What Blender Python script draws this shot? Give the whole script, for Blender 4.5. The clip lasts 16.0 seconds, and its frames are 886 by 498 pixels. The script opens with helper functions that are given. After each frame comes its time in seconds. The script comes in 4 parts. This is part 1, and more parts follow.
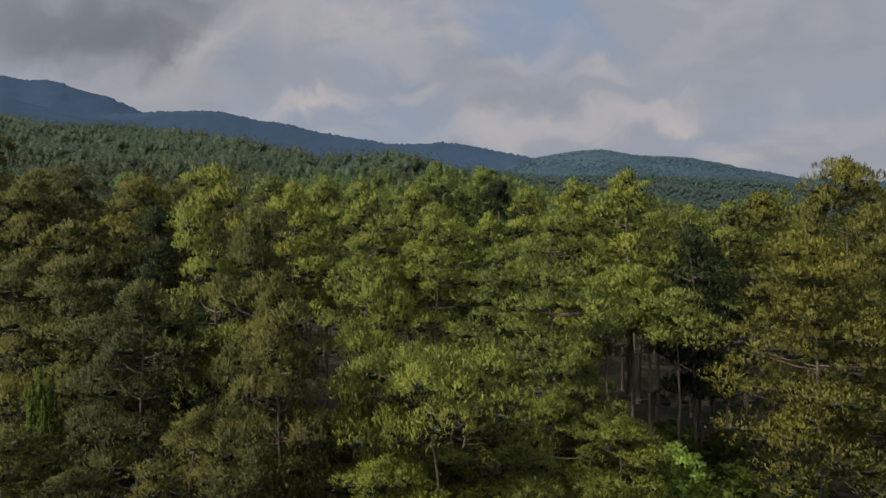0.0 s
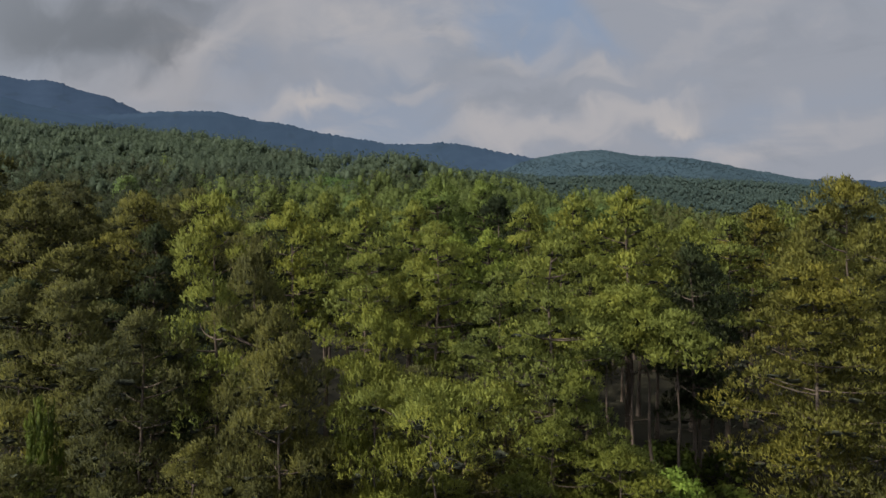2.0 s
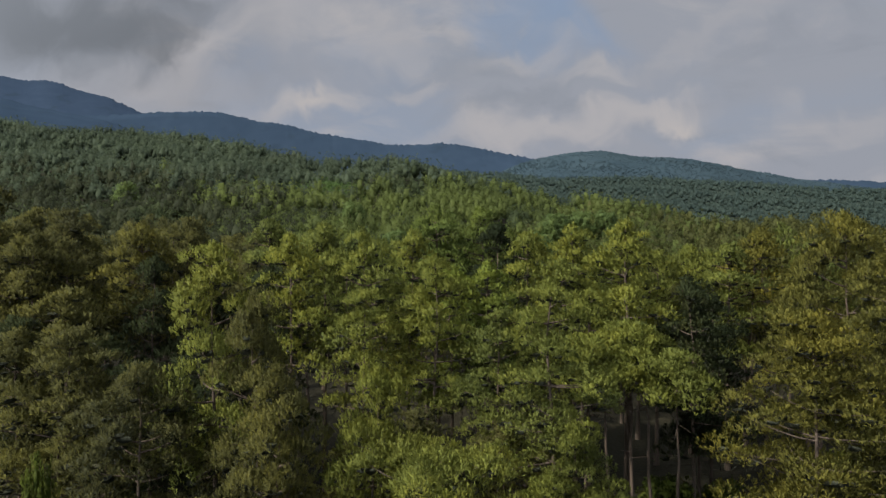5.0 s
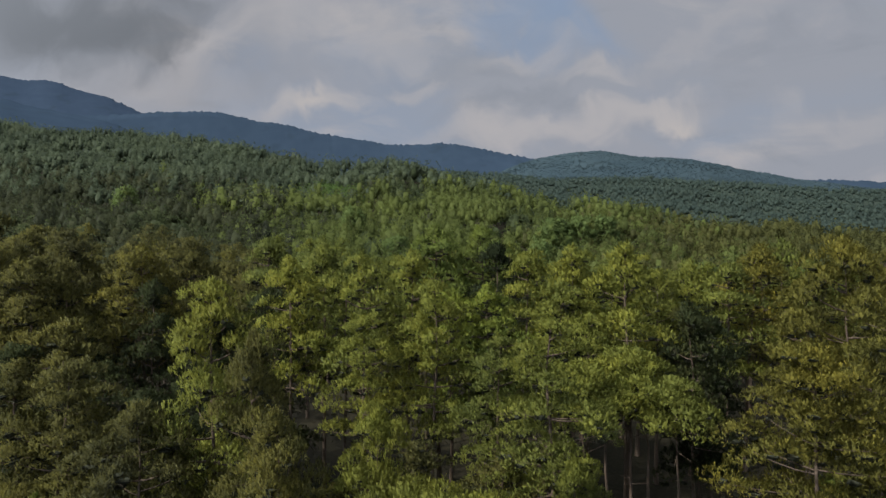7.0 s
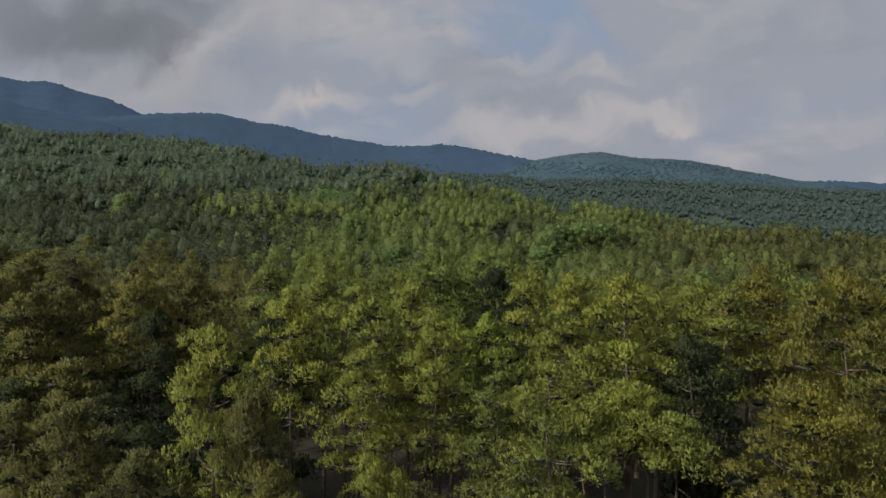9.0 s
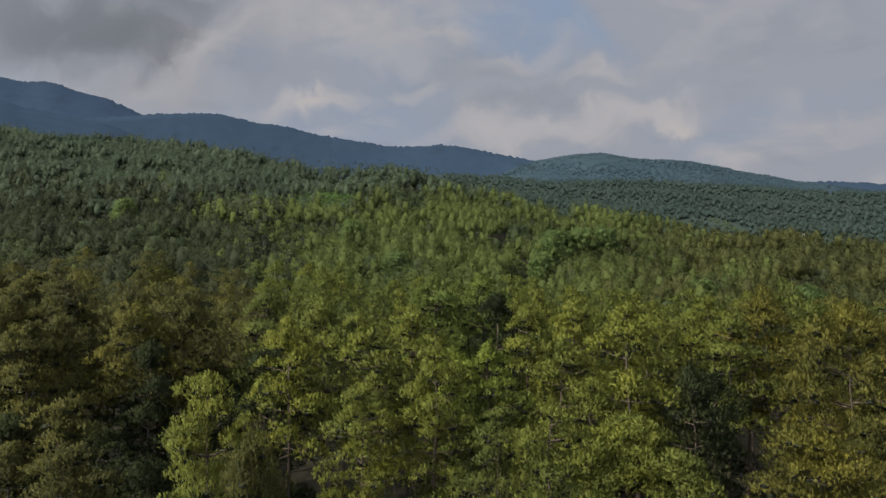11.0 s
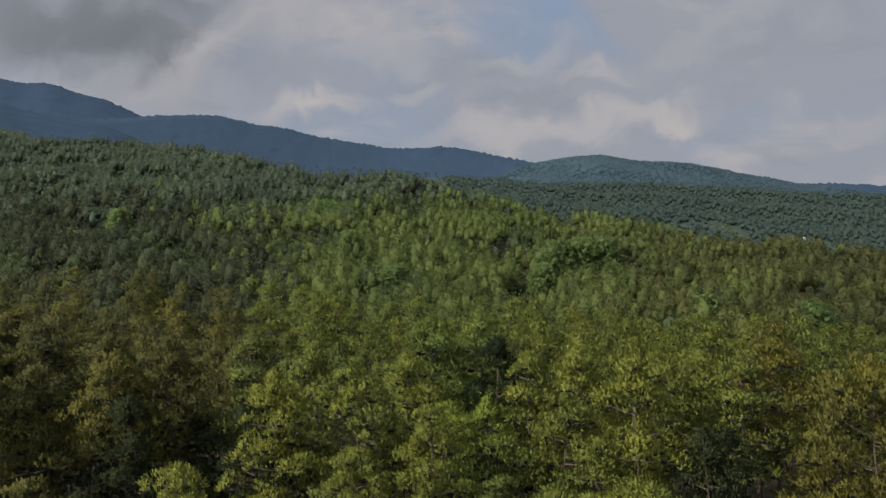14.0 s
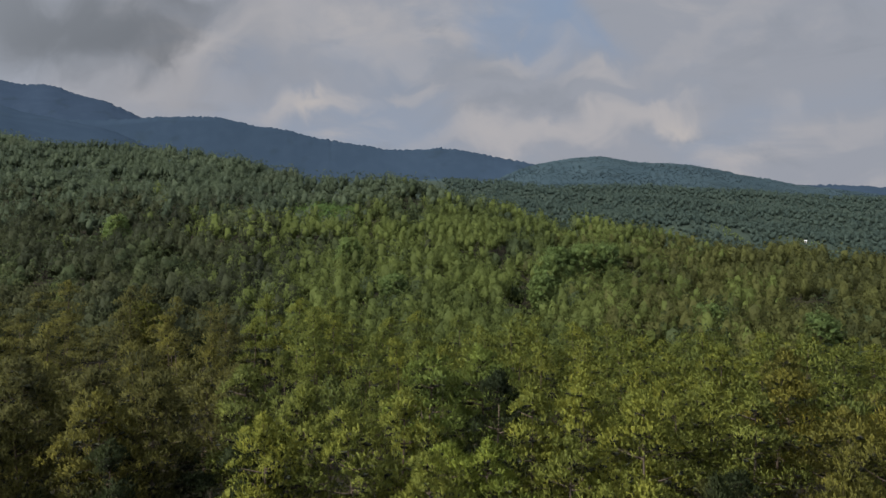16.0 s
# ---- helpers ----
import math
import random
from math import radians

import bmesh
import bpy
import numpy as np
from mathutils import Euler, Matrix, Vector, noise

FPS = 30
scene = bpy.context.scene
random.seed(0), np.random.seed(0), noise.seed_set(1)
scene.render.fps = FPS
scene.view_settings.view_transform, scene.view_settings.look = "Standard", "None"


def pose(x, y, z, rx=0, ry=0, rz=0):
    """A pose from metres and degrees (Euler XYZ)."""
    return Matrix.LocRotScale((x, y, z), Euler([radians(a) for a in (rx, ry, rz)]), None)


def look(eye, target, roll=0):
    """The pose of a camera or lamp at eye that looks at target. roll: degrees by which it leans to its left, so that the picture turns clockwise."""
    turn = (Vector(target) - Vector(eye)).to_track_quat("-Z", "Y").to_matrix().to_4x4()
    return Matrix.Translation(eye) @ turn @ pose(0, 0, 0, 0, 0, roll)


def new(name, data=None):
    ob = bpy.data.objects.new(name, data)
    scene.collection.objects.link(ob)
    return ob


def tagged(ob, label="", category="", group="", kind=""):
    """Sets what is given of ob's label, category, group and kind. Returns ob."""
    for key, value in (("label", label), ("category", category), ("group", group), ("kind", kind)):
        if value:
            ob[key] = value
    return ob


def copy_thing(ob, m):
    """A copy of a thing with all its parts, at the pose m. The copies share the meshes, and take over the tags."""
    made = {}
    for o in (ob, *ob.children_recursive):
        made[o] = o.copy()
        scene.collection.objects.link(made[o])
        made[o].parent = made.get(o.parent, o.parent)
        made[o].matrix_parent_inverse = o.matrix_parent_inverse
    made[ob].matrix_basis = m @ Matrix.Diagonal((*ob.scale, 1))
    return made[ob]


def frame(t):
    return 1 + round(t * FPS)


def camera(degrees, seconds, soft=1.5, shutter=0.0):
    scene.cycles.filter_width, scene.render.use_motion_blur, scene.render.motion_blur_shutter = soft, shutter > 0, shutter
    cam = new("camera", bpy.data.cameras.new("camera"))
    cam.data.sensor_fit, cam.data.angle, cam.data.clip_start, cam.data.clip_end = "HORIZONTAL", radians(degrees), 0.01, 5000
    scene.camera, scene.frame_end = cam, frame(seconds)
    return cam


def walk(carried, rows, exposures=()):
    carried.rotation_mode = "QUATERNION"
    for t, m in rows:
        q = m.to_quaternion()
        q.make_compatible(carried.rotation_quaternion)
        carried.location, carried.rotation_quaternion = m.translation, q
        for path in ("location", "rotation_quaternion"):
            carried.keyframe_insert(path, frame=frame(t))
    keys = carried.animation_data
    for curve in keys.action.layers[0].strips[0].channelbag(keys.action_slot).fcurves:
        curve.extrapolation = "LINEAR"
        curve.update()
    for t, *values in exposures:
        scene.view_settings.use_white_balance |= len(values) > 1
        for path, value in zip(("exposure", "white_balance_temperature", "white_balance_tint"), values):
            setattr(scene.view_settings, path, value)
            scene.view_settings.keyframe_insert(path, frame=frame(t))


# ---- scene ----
cam = camera(68, 16.0, soft=1.5)
PATH = [
    (0, pose(-0.00, -0.00, 16.00, 90.002, 0, 0.071)),
    (1, pose(-0.00, -0.01, 16.64, 89.995, 0, 0.058)),
    (2, pose(-0.01, -0.03, 17.32, 89.993, 0, 0.044)),
    (3, pose(-0.01, -0.03, 18.09, 90.000, 0, 0.032)),
    (4, pose(0.03, 0.01, 18.92, 90.008, 0, 0.039)),
    (6.5, pose(0.07, 0.10, 21.01, 89.934, 0, 0.002)),
    (7.5, pose(0.06, 0.10, 22.01, 89.936, 0, -0.007)),
    (8.5, pose(0.07, 0.06, 23.15, 89.966, 0, -0.014)),
    (9, pose(0.07, 0.05, 23.70, 89.981, 0, -0.016)),
    (11.5, pose(0.06, 0.93, 26.39, 89.968, 0, -0.020)),
    (12.5, pose(0.17, 1.85, 27.49, 89.986, 0, -0.016)),
    (13.5, pose(0.24, 2.91, 28.61, 90.022, 0, -0.032)),
    (14.5, pose(0.30, 4.07, 29.72, 90.067, 0, -0.059)),
    (15.5, pose(0.36, 5.20, 30.86, 90.111, 0, -0.051)),
    (16, pose(0.37, 5.74, 31.42, 90.129, 0, -0.045)),
]
walk(cam, PATH, [(0, 0.75), (16, 0.75)])

# ---------------------------------------------------------------- light
SUN_DIR = Vector((-0.60, -0.38, 0.70)).normalized()   # towards the sun: high, over the camera's left shoulder
sun = new("sun", bpy.data.lights.new("sun", "SUN"))
sun.data.energy, sun.data.angle, sun.data.color = 3.8, radians(2.5), (1.0, 0.93, 0.80)
sun.matrix_world = look(SUN_DIR * 100, (0, 0, 0))

world = bpy.data.worlds.new("world")
scene.world = world
world.use_nodes = True
WN, WL = world.node_tree.nodes, world.node_tree.links
WN.clear()


def wnode(kind, **values):
    n = WN.new(kind)
    for key, value in values.items():
        n.inputs[key].default_value = value
    return n


sky = WN.new("ShaderNodeTexSky")
sky.sky_type, sky.sun_disc = "NISHITA", False
sky.sun_elevation, sky.sun_rotation = math.asin(SUN_DIR.z), math.atan2(SUN_DIR.x, SUN_DIR.y)
coord = WN.new("ShaderNodeTexCoord")


def cloud_noise(scale, stretch, detail, seed, lo, hi):
    mp = WN.new("ShaderNodeMapping")
    mp.inputs["Location"].default_value = (seed, seed * 0.7, seed * 0.3)
    mp.inputs["Rotation"].default_value = (0, radians(-14), 0)
    mp.inputs["Scale"].default_value = (scale, scale, scale * stretch)
    WL.new(coord.outputs["Generated"], mp.inputs["Vector"])
    nz = wnode("ShaderNodeTexNoise", Scale=1.0, Detail=detail, Roughness=0.55, Distortion=0.5)
    WL.new(mp.outputs["Vector"], nz.inputs["Vector"])
    mr = wnode("ShaderNodeMapRange", **{"From Min": lo, "From Max": hi})
    mr.interpolation_type = "SMOOTHSTEP"
    WL.new(nz.outputs["Fac"], mr.inputs["Value"])
    return mr.outputs["Result"]


def vmath(op, a, b=None, scale=None):
    n = WN.new("ShaderNodeVectorMath")
    n.operation = op
    for socket, value in ((n.inputs[0], a), (n.inputs[1], b)):
        if isinstance(value, (tuple, Vector)):
            socket.default_value = value
        elif value is not None:
            WL.new(value, socket)
    if scale is not None:
        n.inputs["Scale"].default_value = scale
    return n.outputs["Value"] if op in ("LENGTH", "DOT_PRODUCT") else n.outputs[0]


# the sky ahead laid out flat: (x / y, -, z / y), torn by two sizes of noise
split = WN.new("ShaderNodeSeparateXYZ")
WL.new(coord.outputs["Generated"], split.inputs[0])
ahead = wnode("ShaderNodeMath")
ahead.operation = "MAXIMUM"
ahead.inputs[1].default_value = 0.25
WL.new(split.outputs["Y"], ahead.inputs[0])
depth = WN.new("ShaderNodeCombineXYZ")
for k in range(3):
    WL.new(ahead.outputs[0], depth.inputs[k])
flat = vmath("DIVIDE", coord.outputs["Generated"], depth.outputs[0])
for scale, amount, detail in ((5.0, 0.10, 2.0), (14.0, 0.045, 3.0)):
    tear = wnode("ShaderNodeTexNoise", Scale=scale, Detail=detail, Roughness=0.6)
    WL.new(flat, tear.inputs["Vector"])
    flat = vmath("ADD", flat, vmath("SCALE", vmath("SUBTRACT", tear.outputs["Color"], (0.5, 0.5, 0.5)), scale=amount * 2))


def sky_spot(x, z, wide, high, lean, strength):
    """A cloud bank in the direction (x, 1, z), of half sizes wide and high, leaning by degrees."""
    mp = WN.new("ShaderNodeMapping")
    mp.vector_type = "TEXTURE"
    mp.inputs["Location"].default_value = (x, 1.0, z)
    mp.inputs["Rotation"].default_value = (0, radians(lean), 0)
    mp.inputs["Scale"].default_value = (wide, 50.0, high)
    WL.new(flat, mp.inputs["Vector"])
    mr = wnode("ShaderNodeMapRange", **{"From Min": 1.25, "From Max": 0.0, "To Max": strength})
    mr.interpolation_type = "SMOOTHSTEP"
    WL.new(vmath("LENGTH", mp.outputs[0]), mr.inputs["Value"])
    return mr.outputs["Result"]


def wmix(fac, a, b):
    m = WN.new("ShaderNodeMix")
    m.data_type = "RGBA"
    for socket, value in ((m.inputs[0], fac), (m.inputs[6], a), (m.inputs[7], b)):
        if isinstance(value, (tuple, float, int)):
            socket.default_value = value
        else:
            WL.new(value, socket)
    return m.outputs[2]


BLUE, GREY, MID, DARK = (2.20, 2.98, 4.30, 1), (2.98, 3.16, 3.62, 1), (2.50, 2.72, 3.15, 1), (1.40, 1.52, 1.72, 1)
PALE, WHITE = (4.10, 3.98, 4.12, 1), (4.7, 4.4, 4.3, 1)
clear = wmix(0.55, wmix(0.85, sky.outputs["Color"], BLUE), GREY)
c = wmix(cloud_noise(2.6, 2.4, 7.0, 3.1, 0.28, 0.55), clear, GREY)
c = wmix(cloud_noise(5.0, 2.2, 9.0, 8.4, 0.48, 0.74), c, PALE)
c = wmix(cloud_noise(6.5, 2.6, 9.0, 1.9, 0.52, 0.80), c, MID)
BANKS = ((-0.58, 0.285, 0.22, 0.06, 10, 0.85, MID), (-0.62, 0.37, 0.42, 0.11, 12, 1.0, DARK), (-0.52, 0.345, 0.20, 0.045, 10, 0.85, DARK), (-0.42, 0.40, 0.12, 0.04, 14, 0.7, DARK),
         (0.14, 0.335, 0.14, 0.055, 14, 0.80, BLUE), (0.17, 0.36, 0.07, 0.04, 24, 0.6, BLUE), (-0.20, 0.27, 0.17, 0.06, 8, 0.65, GREY),
         (0.02, 0.29, 0.16, 0.05, -12, 0.40, MID), (-0.35, 0.30, 0.13, 0.045, -30, 0.75, PALE), (-0.44, 0.24, 0.20, 0.05, 10, 0.35, PALE), (-0.22, 0.345, 0.10, 0.05, -40, 0.55, PALE), (-0.09, 0.33, 0.06, 0.04, -40, 0.45, PALE),
         (0.10, 0.228, 0.13, 0.020, -14, 0.60, MID), (0.31, 0.212, 0.12, 0.034, -8, 1.0, PALE), (0.345, 0.210, 0.06, 0.018, -10, 0.9, WHITE), (0.13, 0.185, 0.22, 0.026, -8, 0.70, PALE),
         (-0.20, 0.210, 0.10, 0.028, -12, 0.85, PALE), (-0.20, 0.212, 0.07, 0.018, -12, 0.7, WHITE), (0.22, 0.203, 0.17, 0.022, -10, 0.75, PALE), (-0.05, 0.252, 0.05, 0.020, 0, 0.55, PALE),
         (0.225, 0.272, 0.06, 0.016, -8, 0.70, PALE), (0.10, 0.295, 0.10, 0.022, -10, 0.45, PALE), (0.40, 0.33, 0.16, 0.025, -28, 0.35, PALE), (0.62, 0.20, 0.12, 0.028, -14, 0.50, PALE),
         (0.55, 0.27, 0.30, 0.08, 0, 0.45, GREY), (-0.12, 0.30, 0.10, 0.025, -14, 0.35, PALE), (0.17, 0.385, 0.05, 0.018, 8, 0.9, PALE))
for x, z, wide, high, lean, strength, tone in BANKS:
    c = wmix(sky_spot(x, z, wide, high, lean, strength), c, tone)
toward = WN.new("ShaderNodeVectorMath")
toward.operation = "DOT_PRODUCT"
toward.inputs[1].default_value = SUN_DIR
WL.new(coord.outputs["Generated"], toward.inputs[0])
glow = wnode("ShaderNodeMapRange", **{"From Min": 0.0, "From Max": 0.95, "To Min": 1.0, "To Max": 4.4})
glow.interpolation_type = "SMOOTHSTEP"
WL.new(toward.outputs["Value"], glow.inputs["Value"])
lit = WN.new("ShaderNodeVectorMath")
lit.operation = "SCALE"
WL.new(c, lit.inputs[0])
WL.new(glow.outputs["Result"], lit.inputs["Scale"])
c = lit.outputs[0]
bg = wnode("ShaderNodeBackground", Strength=0.0625)
WL.new(c, bg.inputs["Color"])
WL.new(bg.outputs[0], WN.new("ShaderNodeOutputWorld").inputs["Surface"])

# ---------------------------------------------------------------- materials


def material(name):
    m = bpy.data.materials.new(name)
    m.use_nodes = True
    m.node_tree.nodes.clear()
    return m, m.node_tree.nodes, m.node_tree.links


def ramp(nodes, stops):
    r = nodes.new("ShaderNodeValToRGB")
    while len(r.color_ramp.elements) < len(stops):
        r.color_ramp.elements.new(0.5)
    for e, (p, col) in zip(r.color_ramp.elements, stops):
        e.position, e.color = p, (*col, 1)
    return r


def foliage(name, low, mid, high, patch, translucent=0.5, rough=0.6, odd=(0.15, 0.135, 0.03), odd_share=0.06, relief=4.0, gloss=0.08, grain_share=0.34, tree=0.0, bump=0.9):
    """Leaves: each tuft a tone between low and high, tree by tree and patch by patch.
    tree: the share of each tree's own tone, for woods that are one object."""
    m, N, L = material(name)
    geo, info, tc = N.new("ShaderNodeNewGeometry"), N.new("ShaderNodeObjectInfo"), N.new("ShaderNodeTexCoord")
    nz = N.new("ShaderNodeTexNoise")
    nz.inputs["Scale"].default_value, nz.inputs["Detail"].default_value = patch, 2.0
    L.new(geo.outputs["Position"], nz.inputs["Vector"])
    mix = N.new("ShaderNodeMath")
    mix.operation = "MULTIPLY_ADD"
    mix.inputs[1].default_value = grain_share
    L.new(geo.outputs["Random Per Island"], mix.inputs[0])
    add = N.new("ShaderNodeMath")
    add.operation = "MULTIPLY_ADD"
    add.inputs[1].default_value = tree or 0.26
    if tree:
        tone = N.new("ShaderNodeAttribute")
        tone.attribute_name = "tone"
        L.new(tone.outputs["Fac"], add.inputs[0])
    else:
        L.new(info.outputs["Random"], add.inputs[0])
    mr = N.new("ShaderNodeMapRange")
    mr.inputs["From Min"].default_value, mr.inputs["From Max"].default_value, mr.inputs["To Max"].default_value = 0.32, 0.68, 0.36
    L.new(nz.outputs["Fac"], mr.inputs["Value"])
    L.new(mr.outputs["Result"], add.inputs[2])
    L.new(add.outputs[0], mix.inputs[2])
    col = ramp(N, ((0.1, low), (0.5, mid), (0.92, high)))
    L.new(mix.outputs[0], col.inputs["Fac"])
    # a few dry or young trees stand out by colour
    vor = N.new("ShaderNodeTexNoise")
    vor.inputs["Scale"].default_value, vor.inputs["Detail"].default_value = patch * 0.8, 1.0
    off = N.new("ShaderNodeVectorMath")
    off.operation = "ADD"
    off.inputs[1].default_value = (37.0, 11.0, 5.0)
    L.new(geo.outputs["Position"], off.inputs[0])
    L.new(off.outputs[0], vor.inputs["Vector"])
    pick = N.new("ShaderNodeMapRange")
    pick.inputs["From Min"].default_value, pick.inputs["From Max"].default_value = 0.60, 0.74
    pick.inputs["To Max"].default_value = min(1.0, odd_share * 7)
    L.new(vor.outputs["Fac"], pick.inputs["Value"])
    blend = N.new("ShaderNodeMix")
    blend.data_type = "RGBA"
    L.new(pick.outputs["Result"], blend.inputs[0])
    L.new(col.outputs["Color"], blend.inputs[6])
    blend.inputs[7].default_value = (*odd, 1)
    b = N.new("ShaderNodeBsdfPrincipled")
    b.inputs["Roughness"].default_value = rough
    b.inputs["Specular IOR Level"].default_value = gloss
    L.new(blend.outputs[2], b.inputs["Base Color"])
    grain = N.new("ShaderNodeTexNoise")
    grain.inputs["Scale"].default_value, grain.inputs["Detail"].default_value = relief, 3.0
    L.new(geo.outputs["Position"], grain.inputs["Vector"])
    bp = N.new("ShaderNodeBump")
    bp.inputs["Strength"].default_value, bp.inputs["Distance"].default_value = bump, 0.9 / relief
    L.new(grain.outputs["Fac"], bp.inputs["Height"])
    L.new(bp.outputs["Normal"], b.inputs["Normal"])
    out = N.new("ShaderNodeOutputMaterial")
    tr = N.new("ShaderNodeBsdfTranslucent")
    L.new(blend.outputs[2], tr.inputs["Color"])
    sh = N.new("ShaderNodeMixShader")
    sh.inputs[0].default_value = translucent
    L.new(b.outputs[0], sh.inputs[1])
    L.new(tr.outputs[0], sh.inputs[2])
    L.new(sh.outputs[0], out.inputs["Surface"])
    return m


def rough_surface(name, stops, scale, bump, rough=0.9, stretch=(1, 1, 1), fine=9.0):
    """Bark, earth: two sizes of noise for the colour and the relief."""
    m, N, L = material(name)
    tc = N.new("ShaderNodeTexCoord")
    mp = N.new("ShaderNodeMapping")
    mp.inputs["Scale"].default_value = stretch
    L.new(tc.outputs["Object"], mp.inputs["Vector"])
    big, small = N.new("ShaderNodeTexNoise"), N.new("ShaderNodeTexNoise")
    for n, s in ((big, scale), (small, scale * fine)):
        n.inputs["Scale"].default_value, n.inputs["Detail"].default_value = s, 5.0
        L.new(mp.outputs["Vector"], n.inputs["Vector"])
    mx = N.new("ShaderNodeMath")
    mx.operation = "MULTIPLY_ADD"
    mx.inputs[1].default_value = 0.5
    L.new(small.outputs["Fac"], mx.inputs[0])
    hl = N.new("ShaderNodeMath")
    hl.operation = "MULTIPLY"
    hl.inputs[1].default_value = 0.5
    L.new(big.outputs["Fac"], hl.inputs[0])
    L.new(hl.outputs[0], mx.inputs[2])
    r = ramp(N, stops)
    L.new(mx.outputs[0], r.inputs["Fac"])
    bp = N.new("ShaderNodeBump")
    bp.inputs["Strength"].default_value, bp.inputs["Distance"].default_value = 0.8, bump
    L.new(small.outputs["Fac"], bp.inputs["Height"])
    b = N.new("ShaderNodeBsdfPrincipled")
    b.inputs["Roughness"].default_value, b.inputs["Specular IOR Level"].default_value = rough, 0.1
    L.new(r.outputs["Color"], b.inputs["Base Color"])
    L.new(bp.outputs["Normal"], b.inputs["Normal"])
    L.new(b.outputs[0], N.new("ShaderNodeOutputMaterial").inputs["Surface"])
    return m


PINE = foliage("pine_needles", (0.0967, 0.1217, 0.0401), (0.1845, 0.2084, 0.0454), (0.2516, 0.2434, 0.0357), 0.16, odd_share=0.025, grain_share=0.24, translucent=0.40)
PINE_YOUNG = foliage("young_pine_needles", (0.0924, 0.1138, 0.0333), (0.1759, 0.1948, 0.0376), (0.2398, 0.2276, 0.0297), 0.16, odd_share=0.025, grain_share=0.24, translucent=0.40)
# Olive: the lens's warm right edge, put into the needle colour.
PINE_LENS_OLIVE = foliage("lens_tint_olive_needles", (0.0730, 0.0778, 0.0299), (0.1459, 0.1446, 0.0354), (0.2257, 0.1993, 0.0308), 0.16, odd_share=0.025, grain_share=0.30, translucent=0.40)
PINE_MID = foliage("pine_needles_slope", (0.0749, 0.0993, 0.0350), (0.1405, 0.1668, 0.0390), (0.2090, 0.2151, 0.0359), 0.14, odd_share=0.025, grain_share=0.36, translucent=0.40)
PINE_COOL = foliage("blue_green_pine_needles", (0.0883, 0.1257, 0.0380), (0.1636, 0.2108, 0.0461), (0.2564, 0.2920, 0.0434), 0.16, odd_share=0.025, grain_share=0.24, translucent=0.40)
# Brown: the lens's darker left edge, put into the needle colour.
PINE_LENS_BROWN = foliage("lens_tint_brown_needles", (0.0595, 0.0642, 0.0320), (0.1125, 0.1140, 0.0386), (0.1852, 0.1724, 0.0369), 0.14, odd=(0.12, 0.12, 0.03), odd_share=0.02, grain_share=0.36)
WOODS = foliage("woods_slope", (0.0544, 0.0734, 0.0254), (0.1174, 0.1488, 0.0439), (0.1350, 0.1714, 0.0493), 0.022, odd=(0.19, 0.20, 0.06), odd_share=0.02, relief=1.6, grain_share=0.30, tree=0.12, translucent=0.5)
# Olive and brown woods: the lens's edge tint as base colour.
WOODS_LENS_OLIVE = foliage("lens_tint_olive_woods", (0.0442, 0.0515, 0.0230), (0.0980, 0.1065, 0.0358), (0.1127, 0.1228, 0.0404), 0.022, odd=(0.17, 0.17, 0.06), odd_share=0.02, relief=1.6, grain_share=0.30, tree=0.12, translucent=0.5)
WOODS_LENS_BROWN = foliage("lens_tint_brown_woods", (0.0268, 0.0338, 0.0217), (0.0551, 0.0662, 0.0342), (0.0633, 0.0761, 0.0384), 0.022, odd=(0.15, 0.14, 0.05), odd_share=0.02, relief=1.6, grain_share=0.30, tree=0.12, translucent=0.5)
BROADWOOD = foliage("broadleaf_slope", (0.0321, 0.0468, 0.0246), (0.0643, 0.0862, 0.0396), (0.1114, 0.1331, 0.0528), 0.04, odd=(0.13, 0.12, 0.07), odd_share=0.02, relief=1.6, grain_share=0.26, tree=0.36)
LIGHT = foliage("creeper_leaves", (0.0592, 0.1071, 0.0339), (0.0905, 0.1499, 0.0466), (0.1183, 0.1785, 0.0551), 0.3, relief=1.2)
YELLOW = foliage("yellow_leaves", (0.0910, 0.1064, 0.0252), (0.1330, 0.1444, 0.0324), (0.1750, 0.1824, 0.0405), 0.3, relief=1.6)
BIGLEAF = foliage("large_tree_leaves", (0.0702, 0.1070, 0.0394), (0.1248, 0.1774, 0.0602), (0.1950, 0.2523, 0.0788), 0.3, relief=1.6, grain_share=0.2)
# Crest greens are greyer and bluer than the slope's: haze in the colour.
UPPER_HAZED = foliage("hazed_woods_crest", (0.0435, 0.0615, 0.0414), (0.0802, 0.1065, 0.0646), (0.1029, 0.1366, 0.0828), 0.022, odd=(0.12, 0.125, 0.075), odd_share=0.02, relief=0.9, grain_share=0.18, tree=0.16, translucent=0.5, bump=0.4)
# Needles darkened in their colour for pines that stand in shade.
PINE_SHADED = foliage("shaded_pine_needles", (0.0215, 0.0310, 0.0158), (0.0418, 0.0554, 0.0253), (0.0752, 0.0902, 0.0348), 0.16)
# Haze over the valley is mixed into this leaf colour.
VALLEY_HAZED = foliage("hazed_woods_valley", (0.0500, 0.0740, 0.0670), (0.0700, 0.0981, 0.0826), (0.0950, 0.1283, 0.0942), 0.03, odd=(0.062, 0.084, 0.07), relief=0.4, gloss=0.0, rough=1.0, grain_share=0.15, tree=0.14)
FIELD = foliage("valley_scrub", (0.0997, 0.1323, 0.0625), (0.1197, 0.1560, 0.0735), (0.1396, 0.1749, 0.0809), 0.05, relief=0.4, gloss=0.0, rough=1.0)
